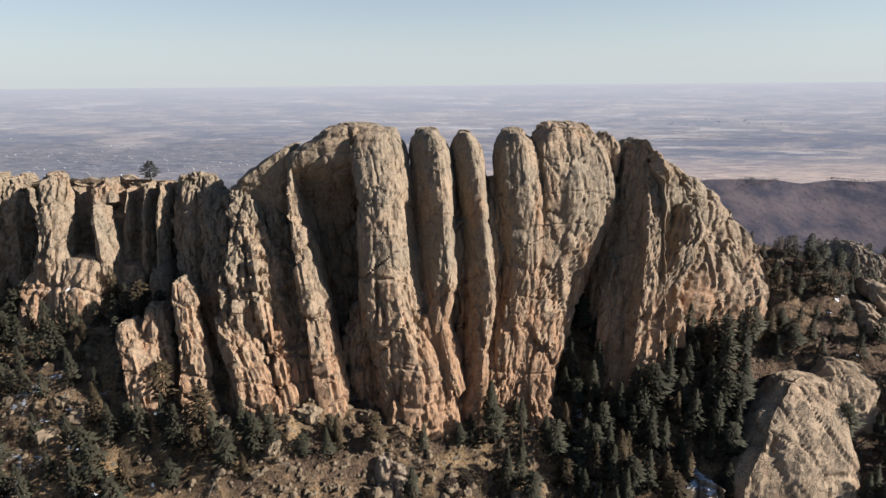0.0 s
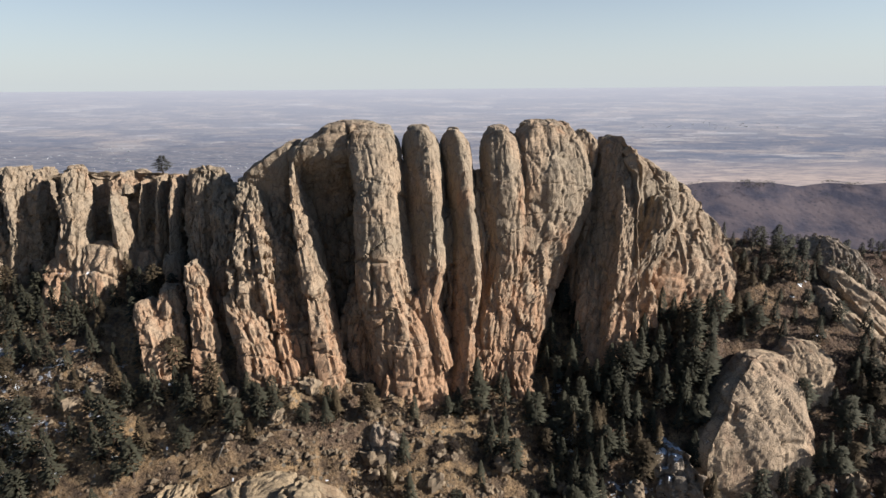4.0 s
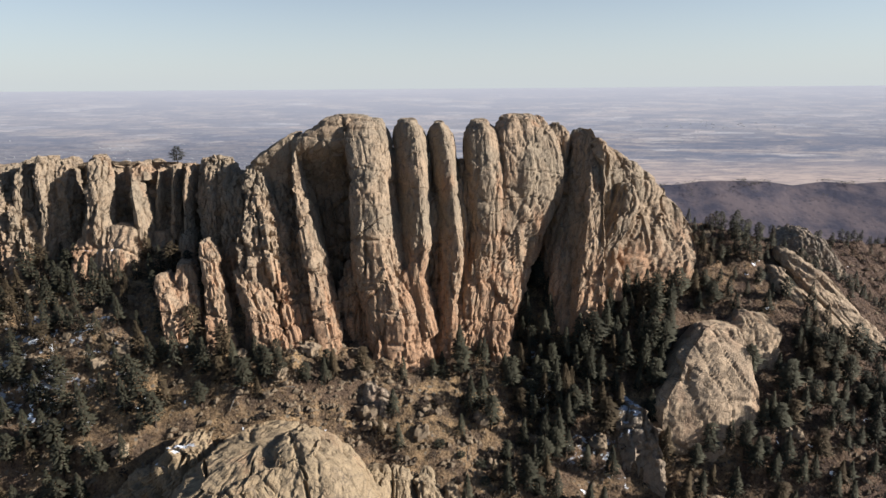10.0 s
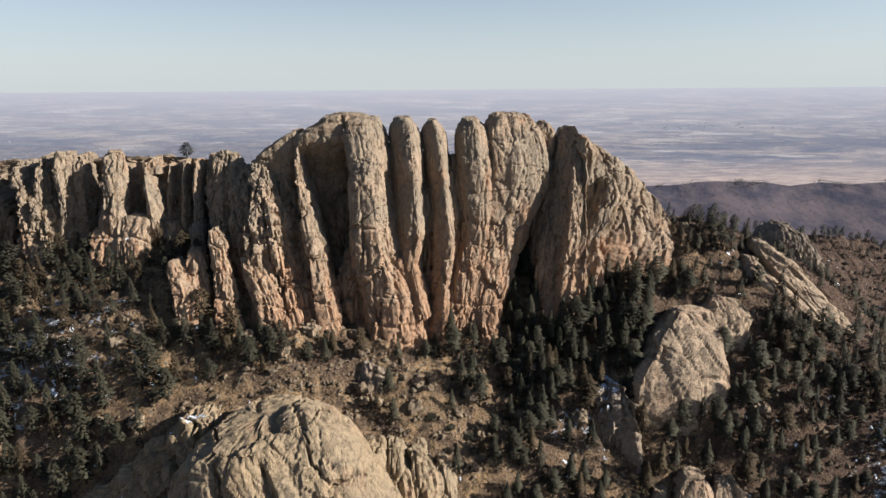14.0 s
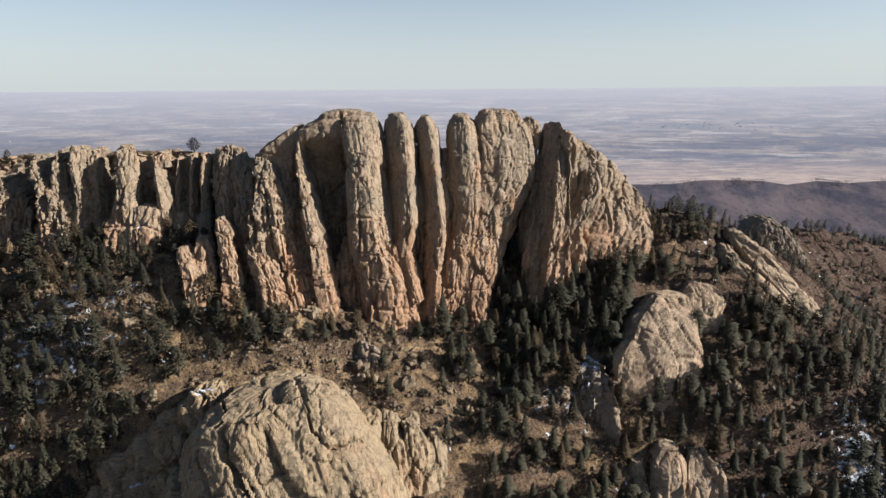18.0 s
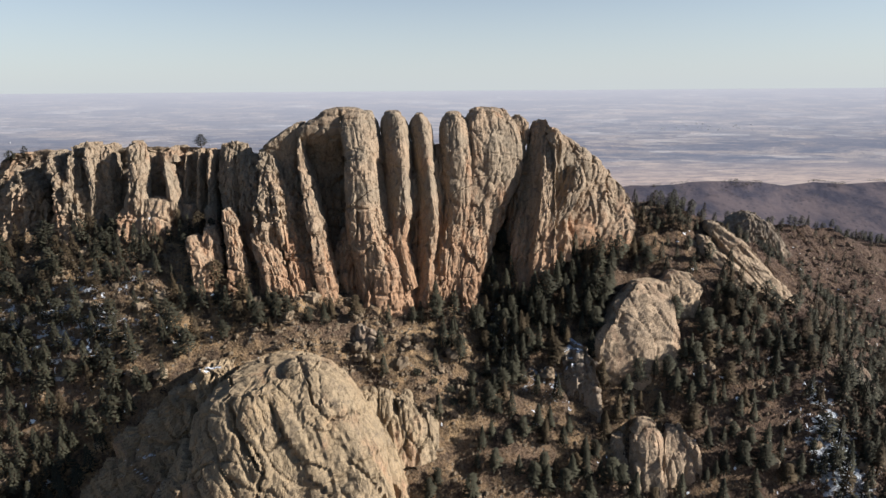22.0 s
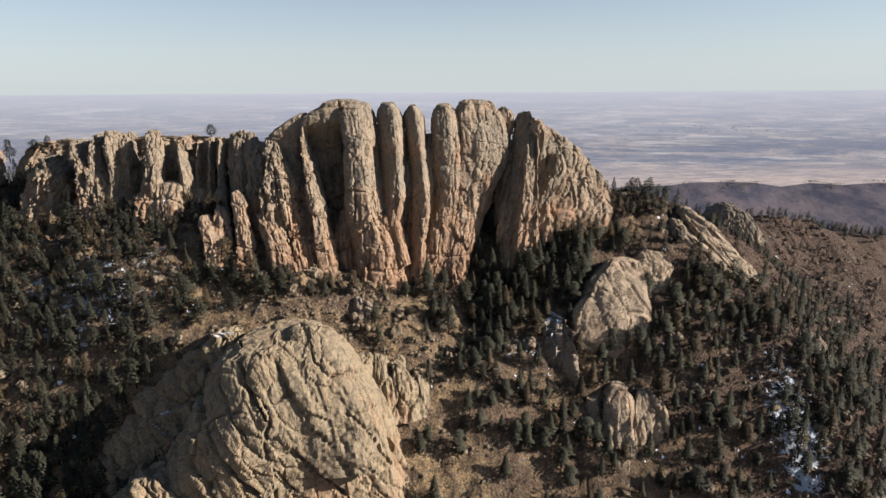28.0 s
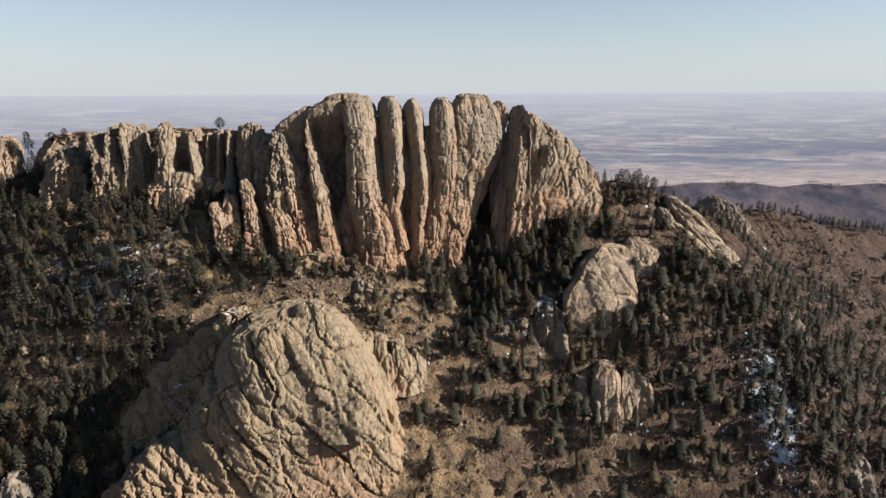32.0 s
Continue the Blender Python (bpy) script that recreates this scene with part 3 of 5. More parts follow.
    # outward directions
    du = np.roll(p, -1, 1) - np.roll(p, 1, 1)
    dv = np.gradient(p, axis=0)
    nrm = np.cross(du, dv)
    nrm /= np.linalg.norm(nrm, axis=2)[:, :, None] + 1e-9
    q = p.reshape(-1, 3)
    g = np.array(grain, float)
    g /= np.linalg.norm(g)

    def along(f):
        w = q @ g
        return q - (1 - f) * w[:, None] * g[None]

    def warp(f, amp, o):
        return amp * np.stack([perlin(q / f + o), perlin(q / f + o + 31), perlin(q / f + o + 57)], 1)

    lump = perlin(along(0.5) / 8.0) * 0.9
    lev1, gap1 = blocks((along(0.38) + warp(6, 0.7, 9)) / (3.9 * size_of))
    rib, gap_r = blocks((along(0.16) + warp(4, 0.5, 3)) / (2.1 * size_of) + 4.2)     # long ribs down the grain
    lev2, gap2 = blocks((along(0.45) + warp(3, 0.4, 20)) / (1.6 * size_of) + 40)
    lev3, gap3 = blocks((along(0.7) + warp(1.5, 0.2, 60)) / 0.8 + 90)
    flute = 0.7 * rib - 0.5 * (1 - step(0.0, 0.28, gap_r))
    broken = 0.45 + 0.8 * step(-0.3, 0.4, perlin(q / 12 + 80))     # smooth and shattered stretches
    grit = perlin(q / 0.7 + 23) * 0.08
    if calm:                                # rounded above, shattered below
        detail = detail * (0.42 + 0.5 * step(calm + 7, calm - 7, q[:, 2] + 4 * perlin(q / 9 + 17)))
    d = lump + detail * (fluted * flute + 0.75 * lev1 - 0.7 * (1 - step(0.0, 0.15, gap1))) + detail * broken * (0.17 * lev2 + 0.06 * lev3 - 0.26 * (1 - step(0, 0.24, gap2))) + grit
    for k, (across, spacing, deep) in enumerate(joints):
        m = np.array(across) / np.linalg.norm(across)
        w = q @ m / (spacing * size_of) + 0.30 * perlin(q / 11 + 13 * k) + 0.07 * perlin(q / 2.5 + 7 * k)
        n_th = np.round(w).astype(int)
        off = np.abs(w - n_th) * spacing
        some = 0.25 + 1.1 * (_perm[(n_th * 5 + 41 * k) & 255] / 255.0) ** 1.5
        d = d - some * deep * (1 - step(0.0, 0.25 + 0.75 * step(-0.2, 0.5, perlin(q / 5 + 3 * k)), off)) * step(-0.3, 0.0, perlin(q / 12 + 51 + 9 * k))
        bed = np.floor(w).astype(int)         # between two cracks the rock stands forward or back
        d = d + 0.9 * deep * (_perm[(bed * 7 + 19 * k) & 255] / 255.0 - 0.5)
    d = rough * d
    size = min(1.0, (0.25 + hw.mean() / 7.0))
    d = d.reshape(n_rows, nu) * size
    d *= (0.5 + 0.5 * np.clip(taper, 0, 1))[:, None]
    p = p + nrm * d[:, :, None]
    verts = np.concatenate([p.reshape(-1, 3), [[xc[-1], yy[-1], p[-1, :, 2].mean() + 0.05]]])
    me = mesh_of(name, verts, grid_faces(nu, n_rows, True), [stone], smooth)
    bm = bmesh.new()
    bm.from_mesh(me)
    bm.verts.ensure_lookup_table()
    top = bm.verts[len(verts) - 1]
    base = (n_rows - 1) * nu
    for i in range(nu):
        bm.faces.new((bm.verts[base + i], bm.verts[base + (i + 1) % nu], top))
    bm.faces.new([bm.verts[i] for i in range(nu - 1, -1, -1)])
    bm.to_mesh(me)
    bm.free()
    # snow keeps on the level tops that the sun leaves alone
    nz = np.zeros(len(me.vertices) * 3, np.float32)
    me.vertices.foreach_get("normal", nz)
    nz = nz.reshape(-1, 3)[:, 2]
    co = np.zeros(len(me.vertices) * 3, np.float32)
    me.vertices.foreach_get("co", co)
    co = co.reshape(-1, 3)
    keep = rock_snow(co) * step(0.45, 0.8, nz)
    rgba = np.repeat(keep[:, None], 4, 1).astype(np.float32)
    me.color_attributes.new("cover", "FLOAT_COLOR", "POINT").data.foreach_set("color", rgba.ravel())
    CRAGS.append((front, back, lv))
    return part(name, me, parent, label)



# ---- the crags of the place ----
teeth = thing('rock_formation', (0, 100, 20), 'toothed sandstone cliff, tan and rust, on the ridge', 'rock formation')
crag('great_tooth', teeth, 8, 12, 3, [(7, -13.8, 6.2, 88.5), (13.4, -12.9, 5.2, 89.2), (18.6, -12.2, 4.2, 90), (29.2, -12.1, 2.6, 91.5), (35.2, -14, -0.2, 93), (40, -14.4, -3.3, 94.5), (50.5, -14.8, -4.9, 97), (57.5, -14.8, -5.2, 99), (61.6, -16, -6.0, 100.5), (64.0, -17.6, -6.3, 101.5), (65.0, -16, -7.7, 102.5)], fluted=0.6, rough=0.85, skew=-0.4, calm=44, flat=0.4)
crag('summit_shoulder', teeth, 3.5, 14, 3, [(10.4, -33.5, -14.3, 104.5), (37.2, -31.5, -13.4, 105.5), (52.8, -30.2, -13.3, 106), (57, -29.4, -12.9, 104), (60.2, -28.6, -12.2, 100), (62.4, -27.9, -11.0, 99), (64.4, -26.0, -10.0, 100), (65.6, -21.8, -9.4, 101.5)], fluted=0.6, rough=0.85, skew=-0.6, calm=44, flat=0.4)
crag('north_shoulder', teeth, 3.5, 14, 2.6, [(14.1, -34.7, -27.8, 98.5), (39.2, -32.8, -26.7, 100), (53.8, -34.2, -26, 101), (56.5, -38.7, -26.1, 100.5), (59.6, -34.6, -26.2, 100), (62.2, -30.5, -25.9, 100.5), (63.5, -28.4, -26.3, 101.5)], fluted=0.6, rough=0.85, skew=-0.6, calm=44, flat=0.4)
crag('thin_fin', teeth, 3.2, 9, 2.4, [(15.1, -23, -13.9, 83), (20.4, -22.4, -15.1, 84), (24.6, -22.1, -16, 85), (31.9, -22.4, -17.5, 87), (40.2, -23.2, -19.2, 89), (48.9, -25, -21.7, 92.5), (54, -26.1, -24.1, 95.5), (59.3, -27, -24.9, 98.5), (62, -26.8, -25.5, 100)], grain=(-0.25, 0.35, 1.0), fluted=0.7, skew=-0.6, size_of=0.7, joints=WALL_JOINTS)
crag('second_tooth', teeth, 9, 8, 1.7, [(24.2, -3.6, 4.8, 93), (36.2, -5, 1.1, 96), (40, -4.9, 3, 97), (43, -5.2, 3.2, 98), (49.7, -5.6, 2.5, 100), (56.5, -6.2, 2.4, 102), (62.3, -6.3, 1.6, 103.5), (65, -6.4, 1, 104.5), (65.6, -5.2, -0.4, 105)], fluted=0.6, rough=0.85, skew=0.35, calm=44, flat=0.15)
crag('third_tooth', teeth, 9, 8, 1.7, [(19.1, 0.7, 8.3, 94), (29, 2.3, 8.4, 97), (39.3, 2.9, 10.4, 99), (45.2, 2.7, 9.2, 101), (51, 2.5, 8.5, 103), (57, 1.5, 8.3, 105), (62.8, 0.5, 7.4, 106.5), (64.6, 0.9, 6.6, 107.5), (65.3, 2.3, 5.1, 108)], fluted=0.6, rough=0.85, skew=0.35, calm=44, flat=0.15)
crag('fourth_tooth', teeth, 8, 8, 2.0, [(19.1, 3.9, 14.4, 96), (32.5, 6.6, 17.5, 99), (41.5, 9, 19, 102), (48.6, 8.3, 19.2, 104), (56.7, 8.7, 19, 106), (60.8, 8.7, 18.4, 107), (63.8, 9.1, 17.4, 108), (65.0, 10.8, 15.4, 109)], fluted=0.6, rough=0.85, skew=0.0, calm=44, flat=0.25)
crag('broad_tooth', teeth, 7, 10, 3, [(20.1, 9.5, 20.5, 96), (32, 9.0, 24.0, 99), (37.8, 10.1, 26.8, 102), (45, 12.6, 30, 104), (51, 13.6, 32.0, 106), (56.2, 14.2, 32.3, 107), (60.5, 14.6, 30.5, 108), (64.1, 15.2, 29, 109), (65.8, 17.5, 27.4, 110)], fluted=0.6, rough=0.85, skew=-0.35, calm=44, flat=0.4)
crag('lower_cliff', teeth, 4.5, 8, 3, [(12.2, 7.5, 18.5, 93.5), (24.3, 5.5, 21.0, 97), (32.3, 4.2, 23.8, 99.5), (38.2, 3.4, 25.9, 102), (41.5, 6.4, 22.9, 104.5)])
crag('pedestal', teeth, 4, 8, 2.6, [(11.3, -3.4, 4.6, 88), (19.2, -2.6, 3.6, 90), (26.8, -3.1, 2.7, 92.5), (31.3, -4.6, 1.1, 94.5), (34.4, -4.8, -1.3, 96)])
crag('perched_block', teeth, 3, 5, 2.6, [(47.2, 28.5, 31.8, 109), (54.8, 27.2, 32.8, 110), (58.5, 27.2, 33.5, 111), (61.9, 27.4, 34.2, 112), (64, 28, 33.4, 112.5), (64.6, 29.7, 32.1, 113)])
crag('lower_mound', teeth, 4, 10, 2.2, [(9.8, 6.3, 22.7, 90), (16.1, 8.5, 20, 91), (21.3, 9.8, 18.6, 92), (25.6, 10.5, 20.2, 94.5), (28.9, 9.6, 22.9, 97), (33.7, 11.1, 21.9, 99)])
crag('back_wall', teeth, 2.5, 7, 3.5, [(11.8, -16.2, 38.9, 106), (23.7, -14.8, 37.9, 108), (45, -11.7, 34.8, 109.5), (52.5, -11.7, 35.6, 110.5), (54, -10.1, 33.9, 111.5)], cell=0.6)
crag('south_buttress', teeth, 9, 12, 2.4, [(18.2, 26.9, 40, 99), (31.1, 29.3, 39.8, 102), (37.2, 31.2, 40, 104), (45.3, 31.4, 40, 107), (54.8, 32.6, 40.2, 110), (59.3, 33.6, 40.3, 112), (61.8, 34, 39.6, 113), (62.5, 35.1, 38.7, 113.5)], grain=(0.3, 0.35, 1.0), skew=0.75, fluted=1.5, detail=0.7, rough=0.85, size_of=1.2)
crag('south_flank', teeth, 5.5, 14, 2.2, [(20.9, 34.9, 61.2, 103), (29.9, 36.3, 62.3, 104.5), (34.7, 37.4, 64.8, 107.5), (37.4, 38.5, 65.5, 110), (42.7, 39.3, 63, 112), (48.3, 39.1, 58.6, 113), (52.8, 39, 54, 114), (57.2, 38.4, 48.1, 115), (59.9, 39.3, 44.1, 115)], grain=(0.3, 0.35, 1.0), skew=-0.85, fluted=1.3, detail=0.6, rough=0.8, size_of=1.35)
crag('south_spur', teeth, 4, 8, 2.3, [(21.2, 27, 34.9, 96), (31.6, 29, 34.8, 101), (39.5, 30.2, 34.6, 104), (43.2, 31.6, 33.9, 106)], grain=(0.3, 0.35, 1.0), skew=0.2, fluted=1.9, detail=0.55, rough=0.85, size_of=0.8)
crag('south_rib', teeth, 2.5, 5, 2.3, [(41.1, 39.6, 44.5, 106), (51.7, 39, 43.2, 108.5), (58, 38.9, 43.4, 110), (60.5, 40.1, 42.4, 112)], grain=(0.3, 0.35, 1.0), skew=0.2, fluted=1.9, detail=0.55, rough=0.85, size_of=0.8)
crag('south_rib', teeth, 3, 6, 2.3, [(22, 31.5, 36.5, 94), (34, 33, 37.5, 96), (45, 34.8, 38.6, 99.2), (54, 36.2, 39.2, 103.5), (57, 37, 38.6, 105.5)], grain=(0.3, 0.35, 1.0), skew=-0.3, fluted=1.2, detail=0.8, rough=0.9, size_of=0.6)
crag('south_rib', teeth, 2.5, 6, 2.3, [(18, 26.5, 33.5, 95), (30, 27.8, 33.4, 97.5), (38, 29.2, 33.2, 101), (42.5, 30.8, 32.6, 103)], grain=(0.3, 0.35, 1.0), skew=-0.3, fluted=1.2, detail=0.8, rough=0.9, size_of=0.6)
crag('south_lower_rib', teeth, 4, 7, 2.3, [(27.8, 36.4, 45.4, 99), (38, 37.5, 43.9, 102), (47.8, 42.9, 49, 106), (50.9, 44.2, 47.9, 107)], grain=(0.3, 0.35, 1.0), skew=0.2, fluted=1.9, detail=0.55, rough=0.85, size_of=0.8)
crag('north_buttress', teeth, 6, 12, 2.5, [(16.2, -34.7, -20.3, 80), (24.6, -35.3, -22.4, 85), (33.5, -36.1, -24.7, 88), (42.7, -36.4, -26.6, 90.5), (48.5, -36.1, -29.1, 94), (51.8, -35.9, -30.5, 96.5), (55.6, -37.9, -32.2, 100), (57.2, -37.1, -34.3, 101.5)], grain=(-0.2, 0.35, 1.0), fluted=0.8, skew=-0.6, flat=0.6, size_of=0.75, joints=WALL_JOINTS)
crag('north_face', teeth, 4, 8, 2.6, [(16.9, -29.3, -16.9, 83.5), (28.2, -29.8, -19.9, 88), (36, -30.3, -21.8, 91.5), (44, -30.6, -24.3, 95.5), (50.3, -30.9, -27, 98.5), (54.9, -32.1, -27.9, 101), (56.5, -31.3, -29.2, 102)], grain=(-0.2, 0.35, 1.0), fluted=0.8, skew=-0.6, flat=0.6, size_of=0.75, joints=WALL_JOINTS)
crag('north_spur', teeth, 3.5, 8, 2.3, [(21.6, -31.9, -24.7, 80), (30.9, -34.2, -28, 83), (36, -36.2, -30.7, 85), (38.5, -37.2, -34.3, 87)], grain=(-0.25, 0.35, 1.0), fluted=0.7, skew=-0.6, size_of=0.7, joints=WALL_JOINTS)
crag('thin_column', teeth, 1.6, 3, 2.3, [(34.6, -4.5, -2.1, 94.5), (42.5, -4.6, -2.6, 96), (48.2, -4.5, -2.8, 98), (49.5, -4.2, -3.1, 99)])
crag('tooth_web', teeth, 3, 6, 2.6, [(17, -5.5, 12.5, 95), (30, -5.5, 12.5, 95.5), (40, -6, 12.5, 97), (47, -6, 12.5, 99), (53, -6, 12.5, 101.5), (57, -5.5, 12, 104.5)], fluted=1.2, flat=0.6)
crag('thin_column', teeth, 1.6, 3, 2.2, [(36, 8.6, 11.2, 97), (42.5, 7.6, 9.9, 98), (50, 7.2, 9.2, 100), (54, 7.2, 8.8, 101)], size_of=0.7)
crag('gully_rib', teeth, 3, 6, 2.4, [(17, 23.5, 31.5, 100), (28, 25.5, 32, 102), (38, 27.5, 32.5, 105), (48, 30, 33.5, 108), (55, 31.5, 34.5, 110)], grain=(0.3, 0.35, 1.0), fluted=1.2, flat=0.7)
crag('shaded_wall', teeth, 2.5, 6, 3, [(12, -24, -10.5, 95.5), (25, -22, -10.5, 97.5), (38, -25, -11.5, 101), (50, -28, -12.5, 104.5), (54, -27.5, -13, 106)], fluted=0.8, flat=0.6)
crag('broken_foot', teeth, 3, 5, 2.3, [(13, -18.5, -9.5, 87.5), (24, -18, -9.8, 89.5), (32, -17.2, -10.2, 91.5), (37, -16.6, -11.2, 93), (39, -15, -12, 94)], fluted=1.2, size_of=0.7)
crag('north_apron', teeth, 3, 8, 2.6, [(18, -43.5, -32.5, 86), (30, -42.5, -33.5, 89.5), (42, -42, -35, 93), (51, -41, -35.8, 98), (55.5, -40.5, -36.5, 101)], grain=(-0.2, 0.35, 1.0), fluted=0.9, skew=-0.4, flat=0.6, size_of=0.75, joints=WALL_JOINTS)
pins = thing('rock_pinnacles', (-44, 82, 28), 'group of leaning tan pinnacles at the cliff foot', 'rock')
crag('leaning_pinnacle', pins, 3, 5, 2.6, [(22, -43.6, -33, 80), (32, -42.4, -36.8, 83), (38.2, -43, -38.6, 84.5), (42.8, -43.7, -39.8, 86), (44.2, -43.4, -41.2, 87)], grain=(-0.25, 0.35, 1.0), fluted=0.7, skew=-0.6, size_of=0.7, joints=WALL_JOINTS)
crag('leaning_pinnacle', pins, 2.6, 4, 2.6, [(23, -49, -43.8, 79.5), (33.1, -50, -45.2, 81), (36.8, -51.3, -47, 83), (38.3, -51, -48.8, 84)], grain=(-0.25, 0.35, 1.0), fluted=0.7, skew=-0.6, size_of=0.7, joints=WALL_JOINTS)
crag('leaning_pinnacle', pins, 2.8, 4.5, 2.6, [(22, -47.5, -41.2, 81.5), (32.1, -47.4, -42.4, 83), (37.5, -48.3, -43.8, 85), (39.8, -47.8, -45, 86)], grain=(-0.25, 0.35, 1.0), fluted=0.7, skew=-0.6, size_of=0.7, joints=WALL_JOINTS)
wall = thing('rock_ridge', (-75, 100, 38), 'fluted tan sandstone ridge beside the toothed cliff', 'rock formation')
crag('ridge_plinth', wall, 3, 8, 5, [(25, -73.5, -57.5, 89), (36.7, -72.8, -58.7, 92), (42.2, -72.4, -59, 94), (44.3, -71.8, -60, 95.5)], fluted=0.8, rough=0.85, detail=0.9, flat=0.4, size_of=1.2, joints=WALL_JOINTS)
crag('ridge_tower', wall, 3.68, 4, 1.8, [(35.2, -71.2, -66.3, 94.5), (44.5, -71, -66.0, 96), (48.0, -70.6, -66.2, 97.5), (49.6, -70.6, -66.4, 98.5), (51.5, -71.1, -65.8, 99), (55, -71.5, -66, 100.5), (58, -72.2, -66.6, 102), (58.9, -71.3, -67.9, 103)], fluted=0.7, rough=0.95, skew=0.1, detail=1.2, size_of=0.7, flat=0.45, joints=WALL_JOINTS)
crag('ridge_fin', wall, 3.45, 8, 1.8, [(36.2, -62, -57.3, 97), (46.8, -60.9, -58.6, 99), (52, -61.6, -60.5, 101), (55.2, -63, -62.2, 103.5), (56.5, -63.1, -63, 104.5)], fluted=0.7, rough=0.95, skew=0.1, detail=1.2, size_of=0.7, flat=0.45, joints=WALL_JOINTS)
crag('ridge_wall', wall, 1.5, 10, 3.5, [(26.2, -91.1, -41, 101.5), (39.5, -88.8, -40.9, 103.5), (48.2, -86.9, -41, 105), (54.3, -88.4, -39.4, 107), (55.6, -87.7, -40.9, 108)], fluted=0.7, rough=0.95, skew=-0.7, detail=1.2, size_of=0.7, flat=0.8, joints=WALL_JOINTS, cell=0.6)
crag('ridge_ledge', wall, 2, 6, 3, [(31.1, -67, -51.9, 93.5), (38.5, -66.5, -53, 96.5), (41.2, -66.8, -53.2, 98), (42.2, -66.1, -54.3, 99)], fluted=0.7, rough=0.7, detail=0.7)
crag('ridge_column', wall, 2.415, 4, 1.8, [(41, -59.7, -57.7, 102), (50.3, -58.4, -57.2, 103.5), (54.8, -58.4, -57.3, 105), (56, -58.2, -57.7, 105.5)], fluted=0.7, rough=0.95, skew=0.1, detail=1.2, size_of=0.7, flat=0.45, joints=WALL_JOINTS)
crag('ridge_cap', wall, 3.75, 5, 2.6, [(54, -62.7, -58.8, 105.5), (55.6, -63.1, -59.2, 106.5), (57.3, -62.5, -60.7, 107.5)], fluted=0.7, rough=0.95, skew=-0.7, detail=1.2, size_of=0.7, flat=0.8, joints=WALL_JOINTS)
crag('ridge_wedge', wall, 4.485, 5, 1.8, [(35.6, -50.4, -47.4, 93), (41.2, -50.6, -47.9, 95), (43.7, -51, -48.4, 97), (44.2, -50.4, -49.1, 98)], fluted=0.7, rough=0.95, skew=0.1, detail=1.2, size_of=0.7, flat=0.45, joints=WALL_JOINTS)
crag('ridge_column', wall, 2.5875, 4, 1.8, [(39, -55.6, -53, 101), (49.5, -54.9, -52.8, 102.5), (55.4, -54.8, -53.4, 104.5), (57.2, -54.3, -53.7, 105)], fluted=0.7, rough=0.95, skew=0.1, detail=1.2, size_of=0.7, flat=0.45, joints=WALL_JOINTS)
crag('ridge_column', wall, 4.14, 5, 1.8, [(37.9, -51.8, -48.7, 98), (45.9, -51.1, -49.3, 100), (49.6, -51.9, -49.7, 102), (55.5, -52.2, -49.7, 104), (57, -51.9, -50.5, 105)], fluted=0.7, rough=0.95, skew=0.1, detail=1.2, size_of=0.7, flat=0.45, joints=WALL_JOINTS)
crag('ridge_tower', wall, 3.45, 5, 1.8, [(34.7, -45.6, -41.8, 95), (42.4, -45.5, -42.2, 97.5), (50, -45.8, -43, 100), (55.1, -48.1, -43.8, 103), (57, -47.7, -45.3, 104.5)], fluted=0.7, rough=0.95, skew=0.1, detail=1.2, size_of=0.7, flat=0.45, joints=WALL_JOINTS)
crag('ridge_tower', wall, 3.45, 5, 1.8, [(35.1, -42.5, -39.5, 94), (44.6, -42.3, -38.9, 97), (50.3, -42.7, -38.6, 99), (54.8, -43.4, -39.7, 102), (56.5, -43.3, -40.7, 103.5)], fluted=0.7, rough=0.95, skew=0.1, detail=1.2, size_of=0.7, flat=0.45, joints=WALL_JOINTS)
crag('ridge_face', wall, 3.5, 7, 2.8, [(34.3, -47.3, -39.2, 96), (43.1, -47.6, -39.3, 98.5), (49.8, -48.4, -39.6, 101), (55.5, -49.6, -39.8, 103.5), (57.5, -49, -41.1, 105)], fluted=0.7, rough=0.95, skew=-0.2, detail=1.2, size_of=0.7, flat=0.8, joints=WALL_JOINTS)
crag('ridge_end', wall, 5, 8, 2.4, [(28.4, -112.9, -92.2, 96), (37.2, -108.7, -93.7, 99), (44.7, -106.2, -95.4, 101.5), (49.2, -105.1, -97.7, 103), (51, -103.7, -100.5, 104)], fluted=0.7, rough=0.95, skew=0.6, detail=1.2, size_of=0.7, flat=0.8, joints=WALL_JOINTS)
crag('ridge_buttress', wall, 5.75, 9, 1.8, [(28.8, -95.5, -77.1, 95), (39.8, -92.3, -78.6, 98), (46.5, -89.6, -81.2, 100), (50.5, -91.2, -87, 102), (53.8, -93.1, -91, 104), (55.6, -92.4, -93, 105)], fluted=0.7, rough=0.95, skew=0.1, detail=1.2, size_of=0.7, flat=0.45, joints=WALL_JOINTS)
crag('ridge_fin', wall, 4.83, 7, 1.8, [(35.3, -84.8, -78.3, 98), (47.8, -81.3, -77.8, 101), (53.2, -83, -79.5, 103), (57.6, -83.6, -80.4, 104), (58.8, -82.6, -81.4, 104.5)], fluted=0.7, rough=0.95, skew=0.1, detail=1.2, size_of=0.7, flat=0.45, joints=WALL_JOINTS)
crag('ridge_fin', wall, 4.485, 7, 1.8, [(39.5, -88, -81.8, 99), (47.8, -87, -83.2, 101), (53.2, -88, -84.4, 103), (57.3, -87.4, -84.7, 104), (58.4, -86.9, -86.3, 105)], fluted=0.7, rough=0.95, skew=0.1, detail=1.2, size_of=0.7, flat=0.45, joints=WALL_JOINTS)
